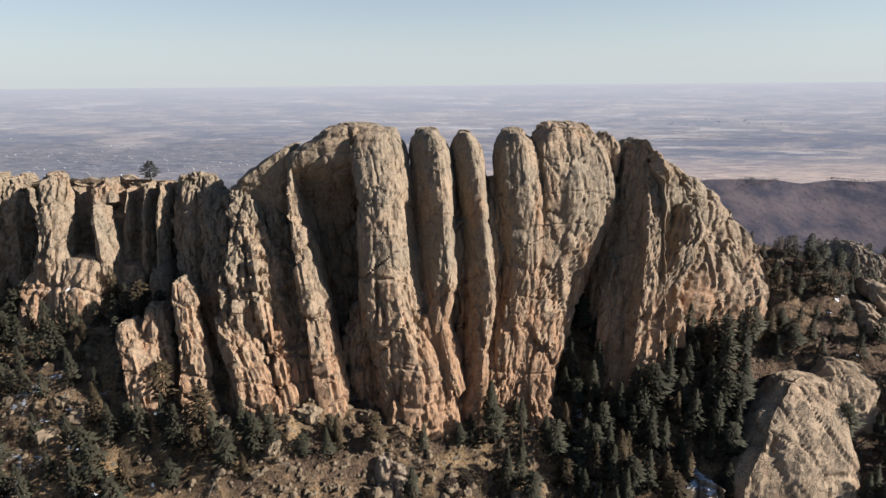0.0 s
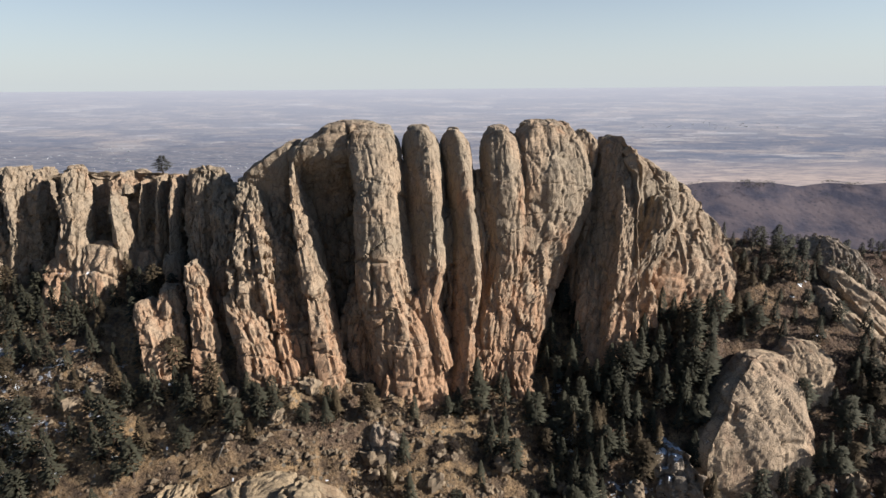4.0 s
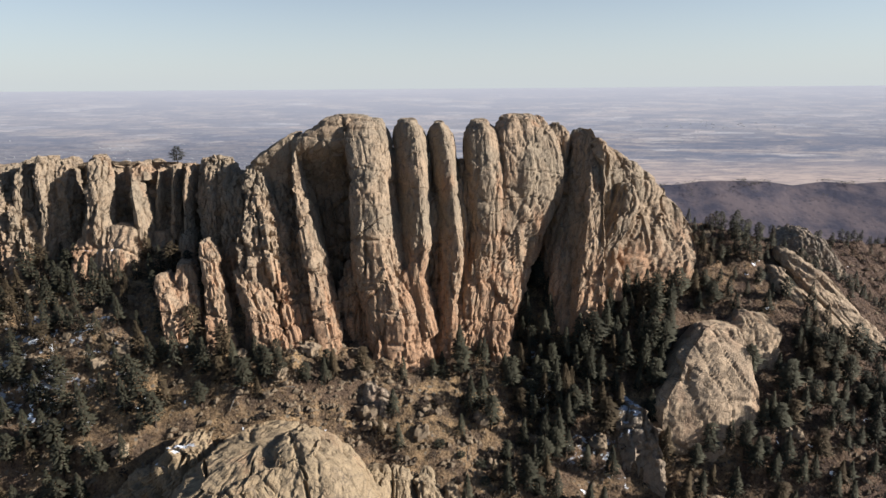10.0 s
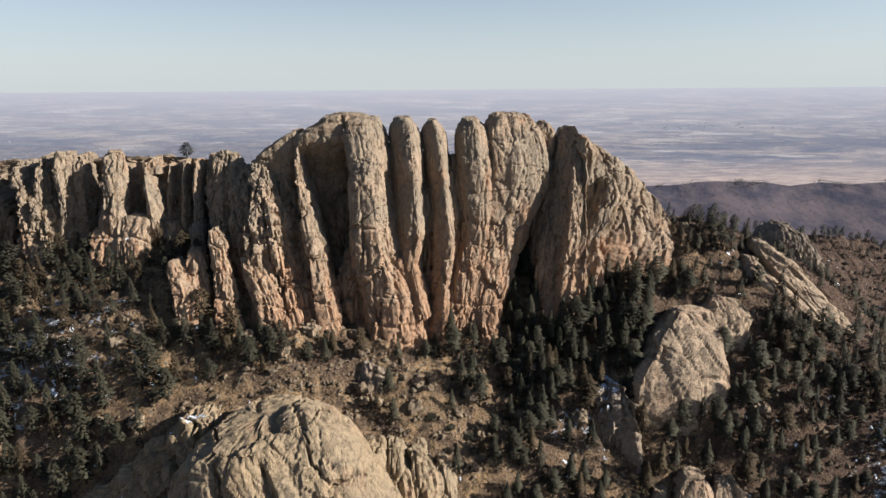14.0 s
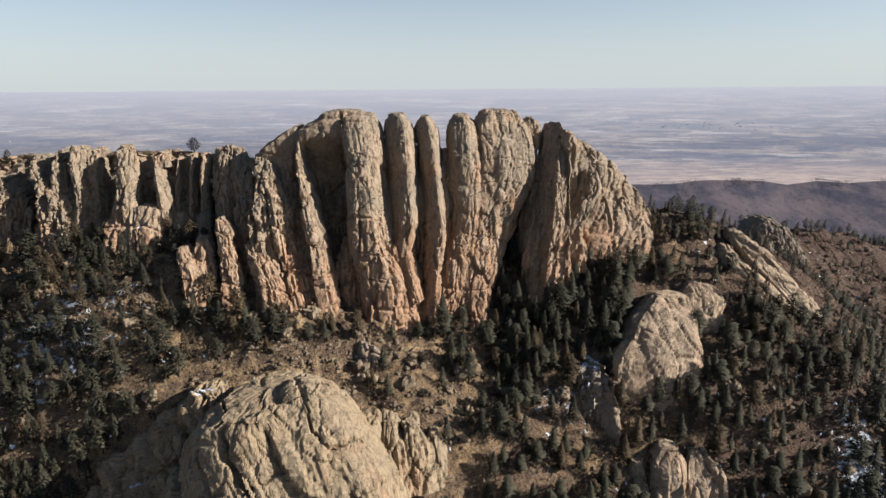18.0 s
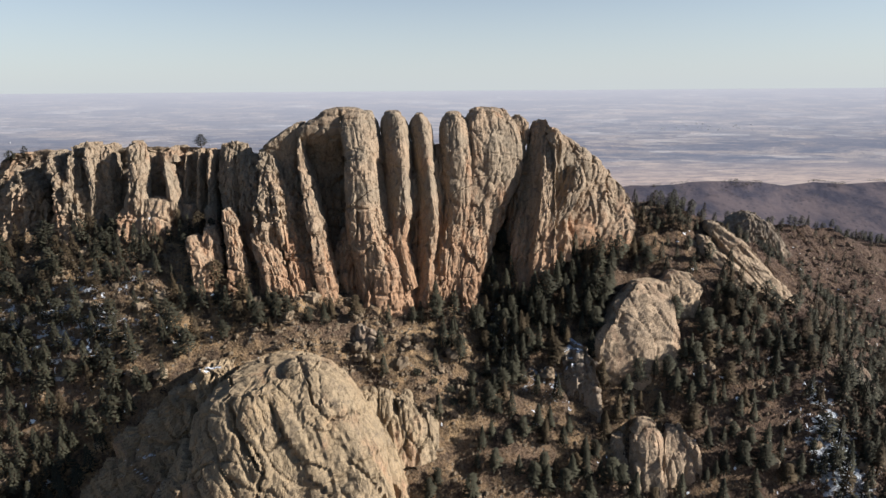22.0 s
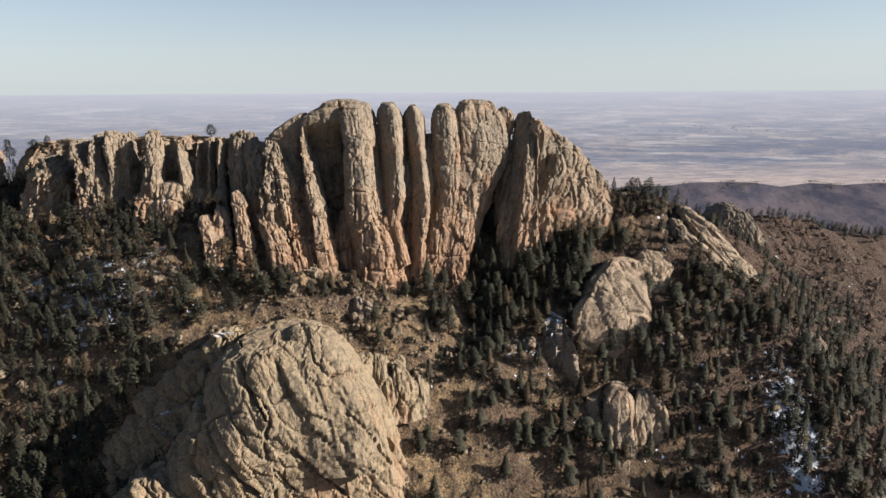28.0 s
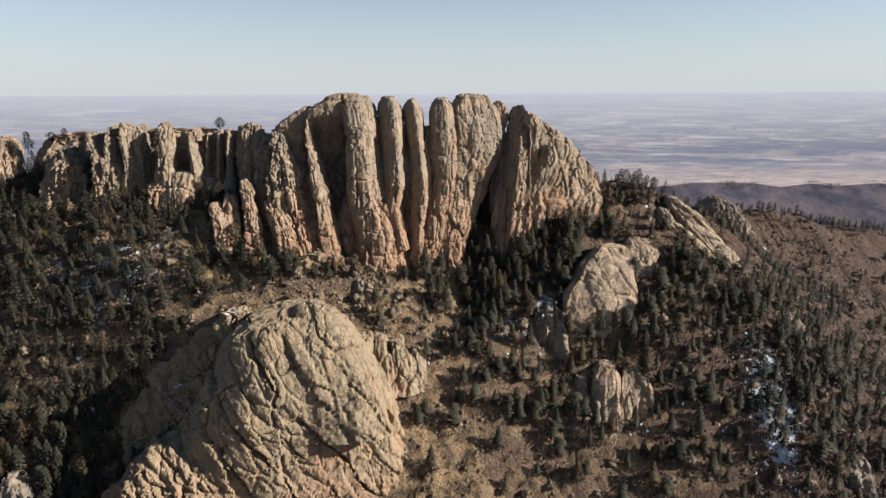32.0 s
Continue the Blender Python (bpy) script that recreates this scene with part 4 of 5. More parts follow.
crag('ridge_tower', wall, 4, 7, 2.2, [(33.2, -82.4, -74.5, 100), (53, -80.7, -75.8, 104), (57.3, -80.9, -76.4, 106), (58.3, -79.7, -77.8, 106.5)], fluted=0.7, rough=0.95, skew=0.8, detail=1.2, size_of=0.7, flat=0.8, joints=WALL_JOINTS)
crag('ridge_wall', wall, 3, 10, 3, [(22.9, -124.8, -77.3, 108), (37.2, -121.9, -78.4, 110.5), (49.3, -117.2, -79.4, 112.5), (53, -115.2, -79.2, 114), (54.2, -112.3, -81.4, 114.5)], fluted=0.7, rough=0.95, skew=-0.7, detail=1.2, size_of=0.7, flat=0.8, joints=WALL_JOINTS, cell=0.6)
crag('ridge_tower', wall, 6, 8, 2.4, [(27.2, -135.7, -119, 106), (44.6, -132.3, -121.8, 111), (51.2, -130.3, -123.1, 113), (53.6, -128, -125.4, 114)], fluted=0.7, rough=0.95, skew=-0.7, detail=1.2, size_of=0.7, flat=0.8, joints=WALL_JOINTS)
dome = thing('rock_dome', (-28, 48, -30), 'pale creased sandstone dome with snow on its shoulder', 'rock formation')
crag('whaleback_dome', dome, 18, 14, 1.9, [(-72.9, -70.5, 29.7, 50), (-44, -65, 18, 52), (-29.1, -60.5, 8.6, 54), (-17.3, -55.5, 4.6, 55.5), (-2.9, -48, -0.4, 57), (5.2, -43, -5.5, 57.5), (11, -41, -9.3, 58.5), (13.8, -40, -11.9, 59), (15.1, -38.6, -13.9, 59.5), (15.8, -36.2, -16.1, 60)], DOME, (0.55, -0.35, -0.75), 0.40, 0.95, 0.4, -0.3, DOME_JOINTS, False, 0.62, flat=0.35)
crag('dome_shoulder', dome, 4, 10, 2.2, [(-74.8, -105.5, -27.4, 48), (-45.6, -89.2, -25.6, 50), (-30.9, -84, -25.2, 52.5), (-19.1, -74.5, -27.7, 55), (-5, -64.5, -30.2, 57.5), (3.1, -57.7, -33.1, 59.5), (9.1, -50.4, -34.5, 61), (12.4, -46.4, -34.5, 61.5), (14.2, -44, -35.2, 62.3)], DOME, (0.55, -0.35, -0.75), 0.45, 1.1, 0.5, 0.3, JOINTS, False, 1.2, flat=0.3)
crag('dome_crest', dome, 7, 9, 2.2, [(-9.1, -29.3, 1.5, 47), (1.5, -27.8, -1.6, 49.5), (10.1, -26.7, -7.6, 53), (14.6, -26.3, -11.3, 56), (16.6, -26, -13.2, 57.5), (17.3, -24, -15.8, 58.5)], DOME, (0.55, -0.35, -0.75), 0.40, 0.9, 0.3, -0.4, DOME_JOINTS, False, 0.5, flat=0.5)
crag('dome_foot', dome, 6, 10, 2.2, [(-37.5, -70.6, -28.7, 36), (-23.6, -67, -34, 39), (-16.7, -61, -40, 41), (-13.1, -58.5, -43.5, 43), (-11.6, -55.1, -48.2, 44)], DOME, (0.55, -0.35, -0.75), 0.42, 1.0, 0.6, -0.5, JOINTS, False, 1.3, flat=0.8)
comp = thing('rock_outcrop', (0, 62, -8), 'pale blocky outcrop beside the dome', 'rock')
crag('rock_block', comp, 3, 6, 3.2, [(-3.7, -12.3, -3.1, 58.5), (-1.8, -11, -3.9, 60), (2.8, -11.2, -4, 62.5), (6.2, -10.5, -5.1, 64.5)], DOME, rough=1.1, flat=0.9, fluted=0.4, detail=1.1, skew=-0.3)
crag('rock_block', comp, 3, 6, 3.2, [(-6.5, -5.8, 2, 58.5), (-4, -5.4, 1.1, 60.5), (1.8, -5.3, 0, 63), (5.8, -4.7, -1.8, 65)], DOME, rough=1.1, flat=0.9, fluted=0.4, detail=1.1, skew=-0.3)
crag('rock_block', comp, 3, 6, 3.2, [(-6.8, -2.2, 6.6, 60.5), (-4.5, -2, 5.7, 62), (1.4, -2.1, 5, 64.5), (4.7, -1.4, 3, 66)], DOME, rough=1.1, flat=0.9, fluted=0.4, detail=1.1, skew=-0.3)
crag('rock_block', comp, 2.6, 6, 3.2, [(-6.5, 3.8, 9.8, 62), (-5, 4.5, 9.2, 63.5), (-0.5, 4.1, 8.4, 65), (2.4, 4.4, 6.9, 66.5)], DOME, rough=1.1, flat=0.9, fluted=0.4, detail=1.1, skew=-0.3)
slab = thing('rock_slab', (58, 84, 2), 'pale tilted sandstone slab standing out of the pines', 'rock')
crag('tilted_slab', slab, 5, 8, 2.7, [(-4.2, 48.5, 70.8, 81), (6.6, 46.2, 69.5, 81), (12.5, 46.7, 69.2, 82.5), (17, 50.8, 68.1, 85.5), (20.2, 53.5, 69.1, 88.5), (22.6, 57.8, 68.4, 91)], SLAB, (0.5, -0.5, -0.8), 0.30, 0.75, 0.12, -0.9, (((0.85, 0.1, 0.5), 15.0, 0.5),), False, 0.75, flat=0.6, size_of=1.5)
crag('slab_block', slab, 3, 6, 2.6, [(6.8, 63.8, 72.9, 86), (16.8, 67.5, 76.1, 91), (21.4, 65.6, 78.9, 93), (23.4, 68.2, 76.9, 95)], SLAB, (0.5, -0.5, -0.8), 0.34, 0.7, 0.35, -0.5, SLANT, False, 0.6, flat=0.9)
pair = thing('rock_slabs', (90, 104, 16), 'pair of leaning grey-tan slabs above the pines', 'rock')
crag('leaning_slab', pair, 4, 6, 3, [(12, 91, 101, 97.5), (16, 89.5, 99.5, 99), (20, 86.5, 96.5, 101), (24, 82.8, 92.5, 103), (28, 80, 88.5, 105), (30.8, 81, 86, 106.5)], SLAB, (0.7, -0.4, -0.8), 0.30, 0.9, 0.4, -0.3, JOINTS, False, 0.8, flat=0.8, size_of=1.4)
crag('leaning_slab', pair, 4, 5, 3, [(15, 97, 107.5, 99.5), (20, 93.5, 104, 102), (24.5, 89.8, 100, 104.5), (28.5, 86.4, 96, 107), (32, 84.4, 92, 109), (34, 85.2, 89, 110.5)], SLAB, (0.7, -0.4, -0.8), 0.30, 0.9, 0.4, -0.3, JOINTS, False, 0.8, flat=0.8, size_of=1.4)
crag('slab_foot', pair, 3, 6, 2.4, [(12.9, 74.8, 88.2, 100), (24.4, 75.2, 83.5, 104), (28.6, 75.8, 82.5, 106), (30.2, 77.5, 81, 107)], SLAB, (0.5, -0.5, -0.8), 0.34, 0.7, 0.35, -0.3, SLANT, False, 0.6, flat=0.9)
knob = thing('rocky_knob', (142, 190, 6), 'grey broken rock knob on the far crest', 'rock')
crag('rocky_knob', knob, 8, 12, 2.2, [(2, 125.3, 158.3, 185), (12.9, 131.1, 151.9, 190), (16.1, 133.5, 149.3, 192), (17.5, 138.7, 145.5, 193)], CRAG, rough=0.85, skew=0.35)
low = thing('rock_crag', (58, 66, -24), 'pale steep crag among the pines', 'rock')
crag('crag_pillar', low, 4.5, 6, 2.8, [(-25.6, 51.1, 62, 61), (-16.9, 52, 61.8, 64.5), (-10.4, 52.8, 61.4, 67), (-6.4, 53.4, 61.4, 68.5), (-4.9, 54.9, 59.9, 69.5)], SLAB, rough=0.9, flat=0.85, fluted=0.35, detail=0.8, skew=-0.3, size_of=1.4)
crag('crag_pillar', low, 4, 6, 2.8, [(-26.8, 58.3, 69.3, 62.5), (-16.6, 59.4, 69.3, 66), (-11, 60.2, 69.2, 68), (-8.1, 60.9, 68.4, 69.5), (-6, 61.7, 66.3, 70)], SLAB, rough=0.9, flat=0.85, fluted=0.35, detail=0.8, skew=-0.3, size_of=1.4)
crag('crag_foot', low, 4, 6, 2.4, [(-34.3, 44, 58.4, 58.5), (-23.9, 47.7, 57.2, 61.5), (-17.1, 49.3, 56.9, 64), (-14.3, 50.8, 55.7, 65.5)], SLAB, rough=1.2, flat=0.85, fluted=0.7, detail=1.1, skew=-0.3)
crag('crag_shoulder', low, 3, 5, 2.4, [(-22.7, 47.7, 53.3, 64.5), (-12.4, 48.1, 53.4, 67.5), (-7, 48.8, 52.7, 69)], SLAB, rough=1.2, flat=0.85, fluted=0.7, detail=1.1, skew=-0.3)
dark = thing('rock_crag', (40, 78, -2), 'grey shaded crag dusted with snow', 'rock')
crag('crag_block', dark, 4, 7, 2.3, [(-5, 26, 39.4, 77.5), (4, 28.6, 39.2, 80.5), (7.4, 30.6, 38.6, 82), (8.8, 33, 37, 83)], CRAG, rough=1.2, flat=0.9, fluted=0.4, detail=1.1, skew=0.8)
crag('crag_block', dark, 5, 8, 2.8, [(-5, 35.5, 48.4, 76), (4, 36.2, 48, 79), (8.4, 37.6, 46.8, 81), (10.2, 40, 45, 82)], CRAG, rough=1.2, flat=0.9, fluted=0.4, detail=1.1, skew=0.8)
c1 = thing('small_crag', (-8.6, 75, 10.2), 'small weathered tan crag on the slope', 'rock')
crag('crag_body', c1, 1.8, 3, 2.6, [(10.2, -12.9, -4.2, 75), (15.4, -11.6, -4.5, 77), (17.6, -10.7, -8.3, 78)], CRAG, rough=0.85, skew=0.35)
c3 = thing('small_crag', (-115.0, 86, 11.6), 'small weathered tan crag on the slope', 'rock')
crag('crag_body', c3, 3, 6, 2.3, [(11.6, -123.2, -106.7, 86), (19.2, -123, -108.3, 89), (23.6, -122.4, -112.8, 92)], CRAG, rough=0.85, skew=0.35)
c4 = thing('small_crag', (-88.3, 42, -26.6), 'small weathered tan crag on the slope', 'rock')
crag('crag_body', c4, 3, 5, 2.3, [(-26.6, -92.3, -84.3, 42), (-21.9, -93.2, -86.3, 44), (-20.2, -92.8, -88.9, 45)], CRAG, rough=0.85, skew=0.35)
c5 = thing('small_crag', (116.3, 80, -12.6), 'small weathered tan crag on the slope', 'rock')
crag('crag_body', c5, 4, 6, 2.3, [(-12.6, 110.5, 122.2, 80), (-1.8, 111.9, 120.9, 84), (1.9, 113.9, 119.1, 86)], CRAG, rough=0.85, skew=0.35)
c6 = thing('small_crag', (125.2, 57, -41.0), 'small weathered tan crag on the slope', 'rock')
crag('crag_body', c6, 3, 5, 2.3, [(-41, 119.5, 130.9, 57), (-32.5, 120.4, 130.2, 60), (-30.8, 122.9, 129.1, 62)], CRAG, rough=0.85, skew=0.35)
c7 = thing('small_crag', (64.5, 78, -7.5), 'small weathered tan crag on the slope', 'rock')
crag('crag_body', c7, 3, 5, 2.3, [(-7.5, 59.6, 69.4, 78), (-0.1, 60.2, 68.6, 81), (2.7, 61.9, 66.9, 83)], CRAG, rough=0.85, skew=0.35)
c8 = thing('small_crag', (10.8, 67, -4.0), 'small weathered tan crag on the slope', 'rock')
crag('crag_body', c8, 2.5, 5, 2.6, [(-4, 7.9, 13.6, 67), (-0.5, 8.5, 13.2, 69), (1.7, 9.6, 12.1, 70.5)], CRAG, rough=0.85, skew=0.35)
c9 = thing('small_crag', (19.3, 64, -10.4), 'small weathered tan crag on the slope', 'rock')
crag('crag_body', c9, 2.5, 5, 2.6, [(-10.4, 15.9, 22.7, 64), (-7, 16.6, 22.2, 66), (-5.2, 17.6, 21, 67.5)], CRAG, rough=0.85, skew=0.35)


# ---- trees ----
def spray(at, out, length, width, rng, droop=0.2):
    """A tuft of needles: a ragged spindle lying along out."""
    out = np.array(out, float)
    out[2] -= droop
    out /= np.linalg.norm(out) + 1e-9
    side = np.cross(out, (0.1, 0.2, 1.0))
    side /= np.linalg.norm(side) + 1e-9
    upw = np.cross(side, out)
    a, b = rng.uniform(0.6, 1.2, 2)
    m = at + out * length * rng.uniform(0.35, 0.55)
    turn = rng.uniform(-0.6, 0.6)
    s2, u2 = side * math.cos(turn) + upw * math.sin(turn), upw * math.cos(turn) - side * math.sin(turn)
    v = [at + u2 * width * 0.3, at + out * length, m + s2 * width * a - u2 * width * 0.25, m - s2 * width * b - u2 * width * 0.25]
    f = [(0, 2, 1), (0, 1, 3)]
    return v, f


def crown_arrays(seed, kind, sparse=1):
    """The tufts of a crown one metre high, about its trunk."""
    rng = np.random.RandomState(seed)
    verts, faces = [], []

    def put(v, f):
        k = len(verts)
        verts.extend(v)
        faces.extend([tuple(i + k for i in q) for q in f])

    lean = rng.normal(0, 0.02, 2)
    n = {"fir": 620, "pine": 560, "bush": 150}[kind]
    n = int(n / sparse)
    for i in range(n):
        a = i * 2.39996 + rng.uniform(-0.5, 0.5)
        if kind == "fir":
            h = 0.10 + 0.88 * (i / n) ** 0.85
            r = 0.27 * (1 - h) ** 0.85 * (0.8 + 0.2 * math.sin(3 * a + 5 * h)) * rng.uniform(0.5, 1.12) + 0.012
            L, w, dr = 0.06 * (1.25 - h), 0.0175, 0.15
        elif kind == "pine":
            h = 0.20 + 0.78 * (i / n)
            r = 0.26 * math.sqrt(max(0.02, 1 - ((h - 0.46) / 0.54) ** 2)) * (0.8 + 0.25 * math.sin(2 * a + 9 * h)) * rng.uniform(0.4, 1.12)
            L, w, dr = 0.055, 0.021, 0.0
        else:
            h = 0.12 + 0.8 * rng.rand()
            r = 0.55 * math.sqrt(max(0.03, 1 - ((h - 0.5) / 0.5) ** 2)) * rng.uniform(0.4, 1.1)
            L, w, dr = 0.22, 0.10, -0.2
        d = np.array([math.cos(a), math.sin(a), rng.uniform(-0.15, 0.25)])
        base = np.array([lean[0] * h, lean[1] * h, h]) + d * r * 0.55
        put(*spray(base, d, max(L, r * 0.6) * rng.uniform(0.8, 1.3), w * rng.uniform(0.8, 1.5) * min(sparse, 2) ** 0.5, rng, dr))
    put(*spray(np.array([lean[0], lean[1], 0.9]), (0, 0, 1), 0.13, 0.03, rng, 0))
    return np.array(verts), np.array(faces)


def trunk_arrays(seed, top=0.9, radius=0.018, limbs=5):
    """A tapered trunk one metre high with a few limbs."""
    rng = np.random.RandomState(seed)
    verts, faces = [], []

    def tube(points, radii, n=6):
        k = len(verts)
        for p, r in zip(points, radii):
            for j in range(n):
                b = 2 * math.pi * j / n
                verts.append((p[0] + r * math.cos(b), p[1] + r * math.sin(b), p[2]))
        for s in range(len(points) - 1):
            for j in range(n):
                q = (k + s * n + j, k + s * n + (j + 1) % n, k + (s + 1) * n + (j + 1) % n, k + (s + 1) * n + j)
                faces.extend([(q[0], q[1], q[2]), (q[0], q[2], q[3])])

    bend = rng.normal(0, 0.012, (5, 2))
    hs = np.linspace(-0.08, top, 5)
    tube([(bend[i, 0], bend[i, 1], hs[i]) for i in range(5)], [radius * (1.2 - 0.95 * i / 4) for i in range(5)])
    for i in range(limbs):
        a, h = rng.uniform(0, 6.28), rng.uniform(0.2, 0.75)
        L = 0.2 * (1.1 - h)
        tube([(0, 0, h), (L * math.cos(a), L * math.sin(a), h + 0.05)], [radius * 0.4, radius * 0.12], 4)
    return np.array(verts), np.array(faces)


def tri_mesh(name, vf, mat, smooth=False):
    return mesh_of(name, vf[0], vf[1], [mat], smooth)


def outward(v, f):
    """Turns the tufts of a crown to face out, and gives the rounded directions of their corners."""
    out = v * (1, 1, 0.55) - (0, 0, 0.16)
    out = out / (np.linalg.norm(out, axis=1)[:, None] + 1e-6)
    flat_n = np.cross(v[f[:, 1]] - v[f[:, 0]], v[f[:, 2]] - v[f[:, 0]])
    back = (flat_n * out[f].mean(1)).sum(1) < 0
    f = np.where(back[:, None], f[:, ::-1], f)
    flat_n = np.where(back[:, None], -flat_n, flat_n)
    flat_n = flat_n / (np.linalg.norm(flat_n, axis=1)[:, None] + 1e-9)
    soft_n = 0.8 * out
    for c in range(3):
        soft_n[f[:, c]] += 0.3 * flat_n
    return f, soft_n / np.linalg.norm(soft_n, axis=1)[:, None]


def crown_mesh(name, vf, mat):
    f, soft_n = outward(*vf)
    me = mesh_of(name, vf[0], f, [mat], True)
    me.normals_split_custom_set_from_vertices(soft_n.tolist())
    return me


KINDS = [("fir", 1), ("fir", 2), ("fir", 3), ("pine", 4), ("pine", 5), ("pine", 6)]
CROWNS = [crown_arrays(s, k) for k, s in KINDS]
THIN = [crown_arrays(s, k, 2.1) for k, s in KINDS]             # for the packed woods
TRUNKS = [trunk_arrays(s + 50, 0.93 if k == "fir" else 0.85, 0.017 if k == "fir" else 0.022) for k, s in KINDS]


def in_rock(x, y, margin=0.6):
    z = float(land(np.array([x]), np.array([y]))[0])
    for front, back, lv in CRAGS:
        if lv[0, 0] - 2 <= z <= lv[-1, 0] + 1:
            x0, x1, yc = (np.interp(z, lv[:, 0], lv[:, c]) for c in (1, 2, 3))
            if x0 - margin < x < x1 + margin and yc - front - margin < y < yc + back + margin:
                return True
    return False


def inside(x, y, *corners):
    """1 within the outline, 0 outside it."""
    hit = np.zeros(np.shape(x), bool)
    for (ax_, ay_), (bx_, by_) in zip(corners, corners[1:] + corners[:1]):
        if ay_ != by_:
            hit ^= ((ay_ > y) != (by_ > y)) & (x < (bx_ - ax_) * (y - ay_) / (by_ - ay_) + ax_)
    return hit * 1.0


def tree_density(x, y):
    d = [0.18 * inside(x, y, (84, 118), (84, 110), (74, 103), (62, 97), (52, 90), (42, 80), (24, 76), (18, 84), (24, 93), (32, 97), (48, 99), (60, 105), (68, 113), (72, 122)),
         0.12 * inside(x, y, (50, 71), (66, 71), (70, 79), (54, 79)),
         0.07 * inside(x, y, (-130, 80), (-96, 80), (-94, 94), (-122, 100)),
         0.05 * inside(x, y, (-84, 70), (-48, 70), (-44, 80), (-52, 88), (-64, 90), (-84, 96)),
         0.13 * inside(x, y, (-115, 38), (-115, 76), (-90, 76), (-64, 72), (-54, 64), (-56, 52), (-64, 40)),
         0.08 * inside(x, y, (74, 86), (82, 97), (98, 99), (114, 102), (124, 92), (112, 84), (96, 80), (84, 76)),
         0.085 * inside(x, y, (106, 54), (118, 54), (136, 78), (134, 98), (122, 92), (116, 76)),
         0.06 * blob(x, y, 58, 74, 14, 3), 0.10 * blob(x, y, 30, 92, 9, 12), 0.115 * blob(x, y, 44, 96, 22, 15), 0.12 * blob(x, y, 74, 112, 12, 6), 0.045 * blob(x, y, 88, 84, 22, 11),
         0.12 * blob(x, y, 114, 76, 6, 20), 0.11 * blob(x, y, 96, 94, 13, 7), 0.08 * blob(x, y, 70, 72, 9, 10),
         0.08 * blob(x, y, 42, 62, 15, 7), 0.2 * blob(x, y, 57, 96, 12, 5), 0.16 * blob(x, y, 71, 105, 9, 6), 0.14 * blob(x, y, 80, 112, 7, 5), 0.05 * blob(x, y, 27, 72, 6, 10), 0.2 * blob(x, y, -80, 50, 34, 15), 0.055 * blob(x, y, -72, 76, 36, 12),
         0.09 * blob(x, y, -64, 88, 18, 5), 0.13 * blob(x, y, -55, 91, 10, 3.5), 0.12 * blob(x, y, 33, 97, 4, 6), 0.12 * blob(x, y, -38, 76, 9, 3.5), 0.035 * blob(x, y, -112, 84, 24, 20),
         0.06 * blob(x, y, -122, 106, 20, 12), 0.09 * blob(x, y, 215, 212, 45, 5), 0.004 * blob(x, y, 180, 185, 60, 30),
         0.010 * blob(x, y, 5, 66, 30, 16), 0.03 * blob(x, y, 14, 80, 10, 7), 0.05 * blob(x, y, 120, 120, 12, 14), 0.05 * blob(x, y, 80, 62, 22, 12), 0.09 * blob(x, y, 21, 71, 8, 9), 0.045 * blob(x, y, 132, 85, 20, 30), 0.09 * blob(x, y, 124, 62, 22, 12), 0.02 * blob(x, y, 150, 140, 30, 30)]
    return 3.6 * np.max(d, axis=0)


rng = np.random.RandomState(11)
CX, CY = rng.uniform(-150, 250, 40000), rng.uniform(28, 222, 40000)
want = tree_density(CX, CY) * (400 * 194 / 40000.0) > rng.rand(40000)
spots = []
for x, y in zip(CX[want], CY[want]):
    if all((x - a) ** 2 + (y - b) ** 2 > 4.6 for a, b in spots) and not in_rock(x, y, -0.8):
        spots.append((x, y))
spots.sort(key=lambda s: (s[0] - 25) ** 2 * 0.6 + (s[1] - 70) ** 2)
SZ = land(np.array([s[0] for s in spots]), np.array([s[1] for s in spots]))


def tree_thing(k, x, y, z, height, label, dry=False, wide=1.0):
    root = thing("pine_tree" if KINDS[k][0] == "pine" else "fir_tree", (0, 0, 0), label, "tree", "pines on the slope")
    for nm, me in (("trunk", TREE_MESH[k][0]), ("crown", TREE_MESH[k][2 if dry else 1])):
        o = new(nm, me)
        o.parent = root
    root.matrix_basis = pose(x, y, z - 0.25, 0, 0, rng.uniform(0, 360)) @ Matrix.Diagonal((wide * height * rng.uniform(0.9, 1.25), wide * height * rng.uniform(0.9, 1.25), height, 1))
    return root


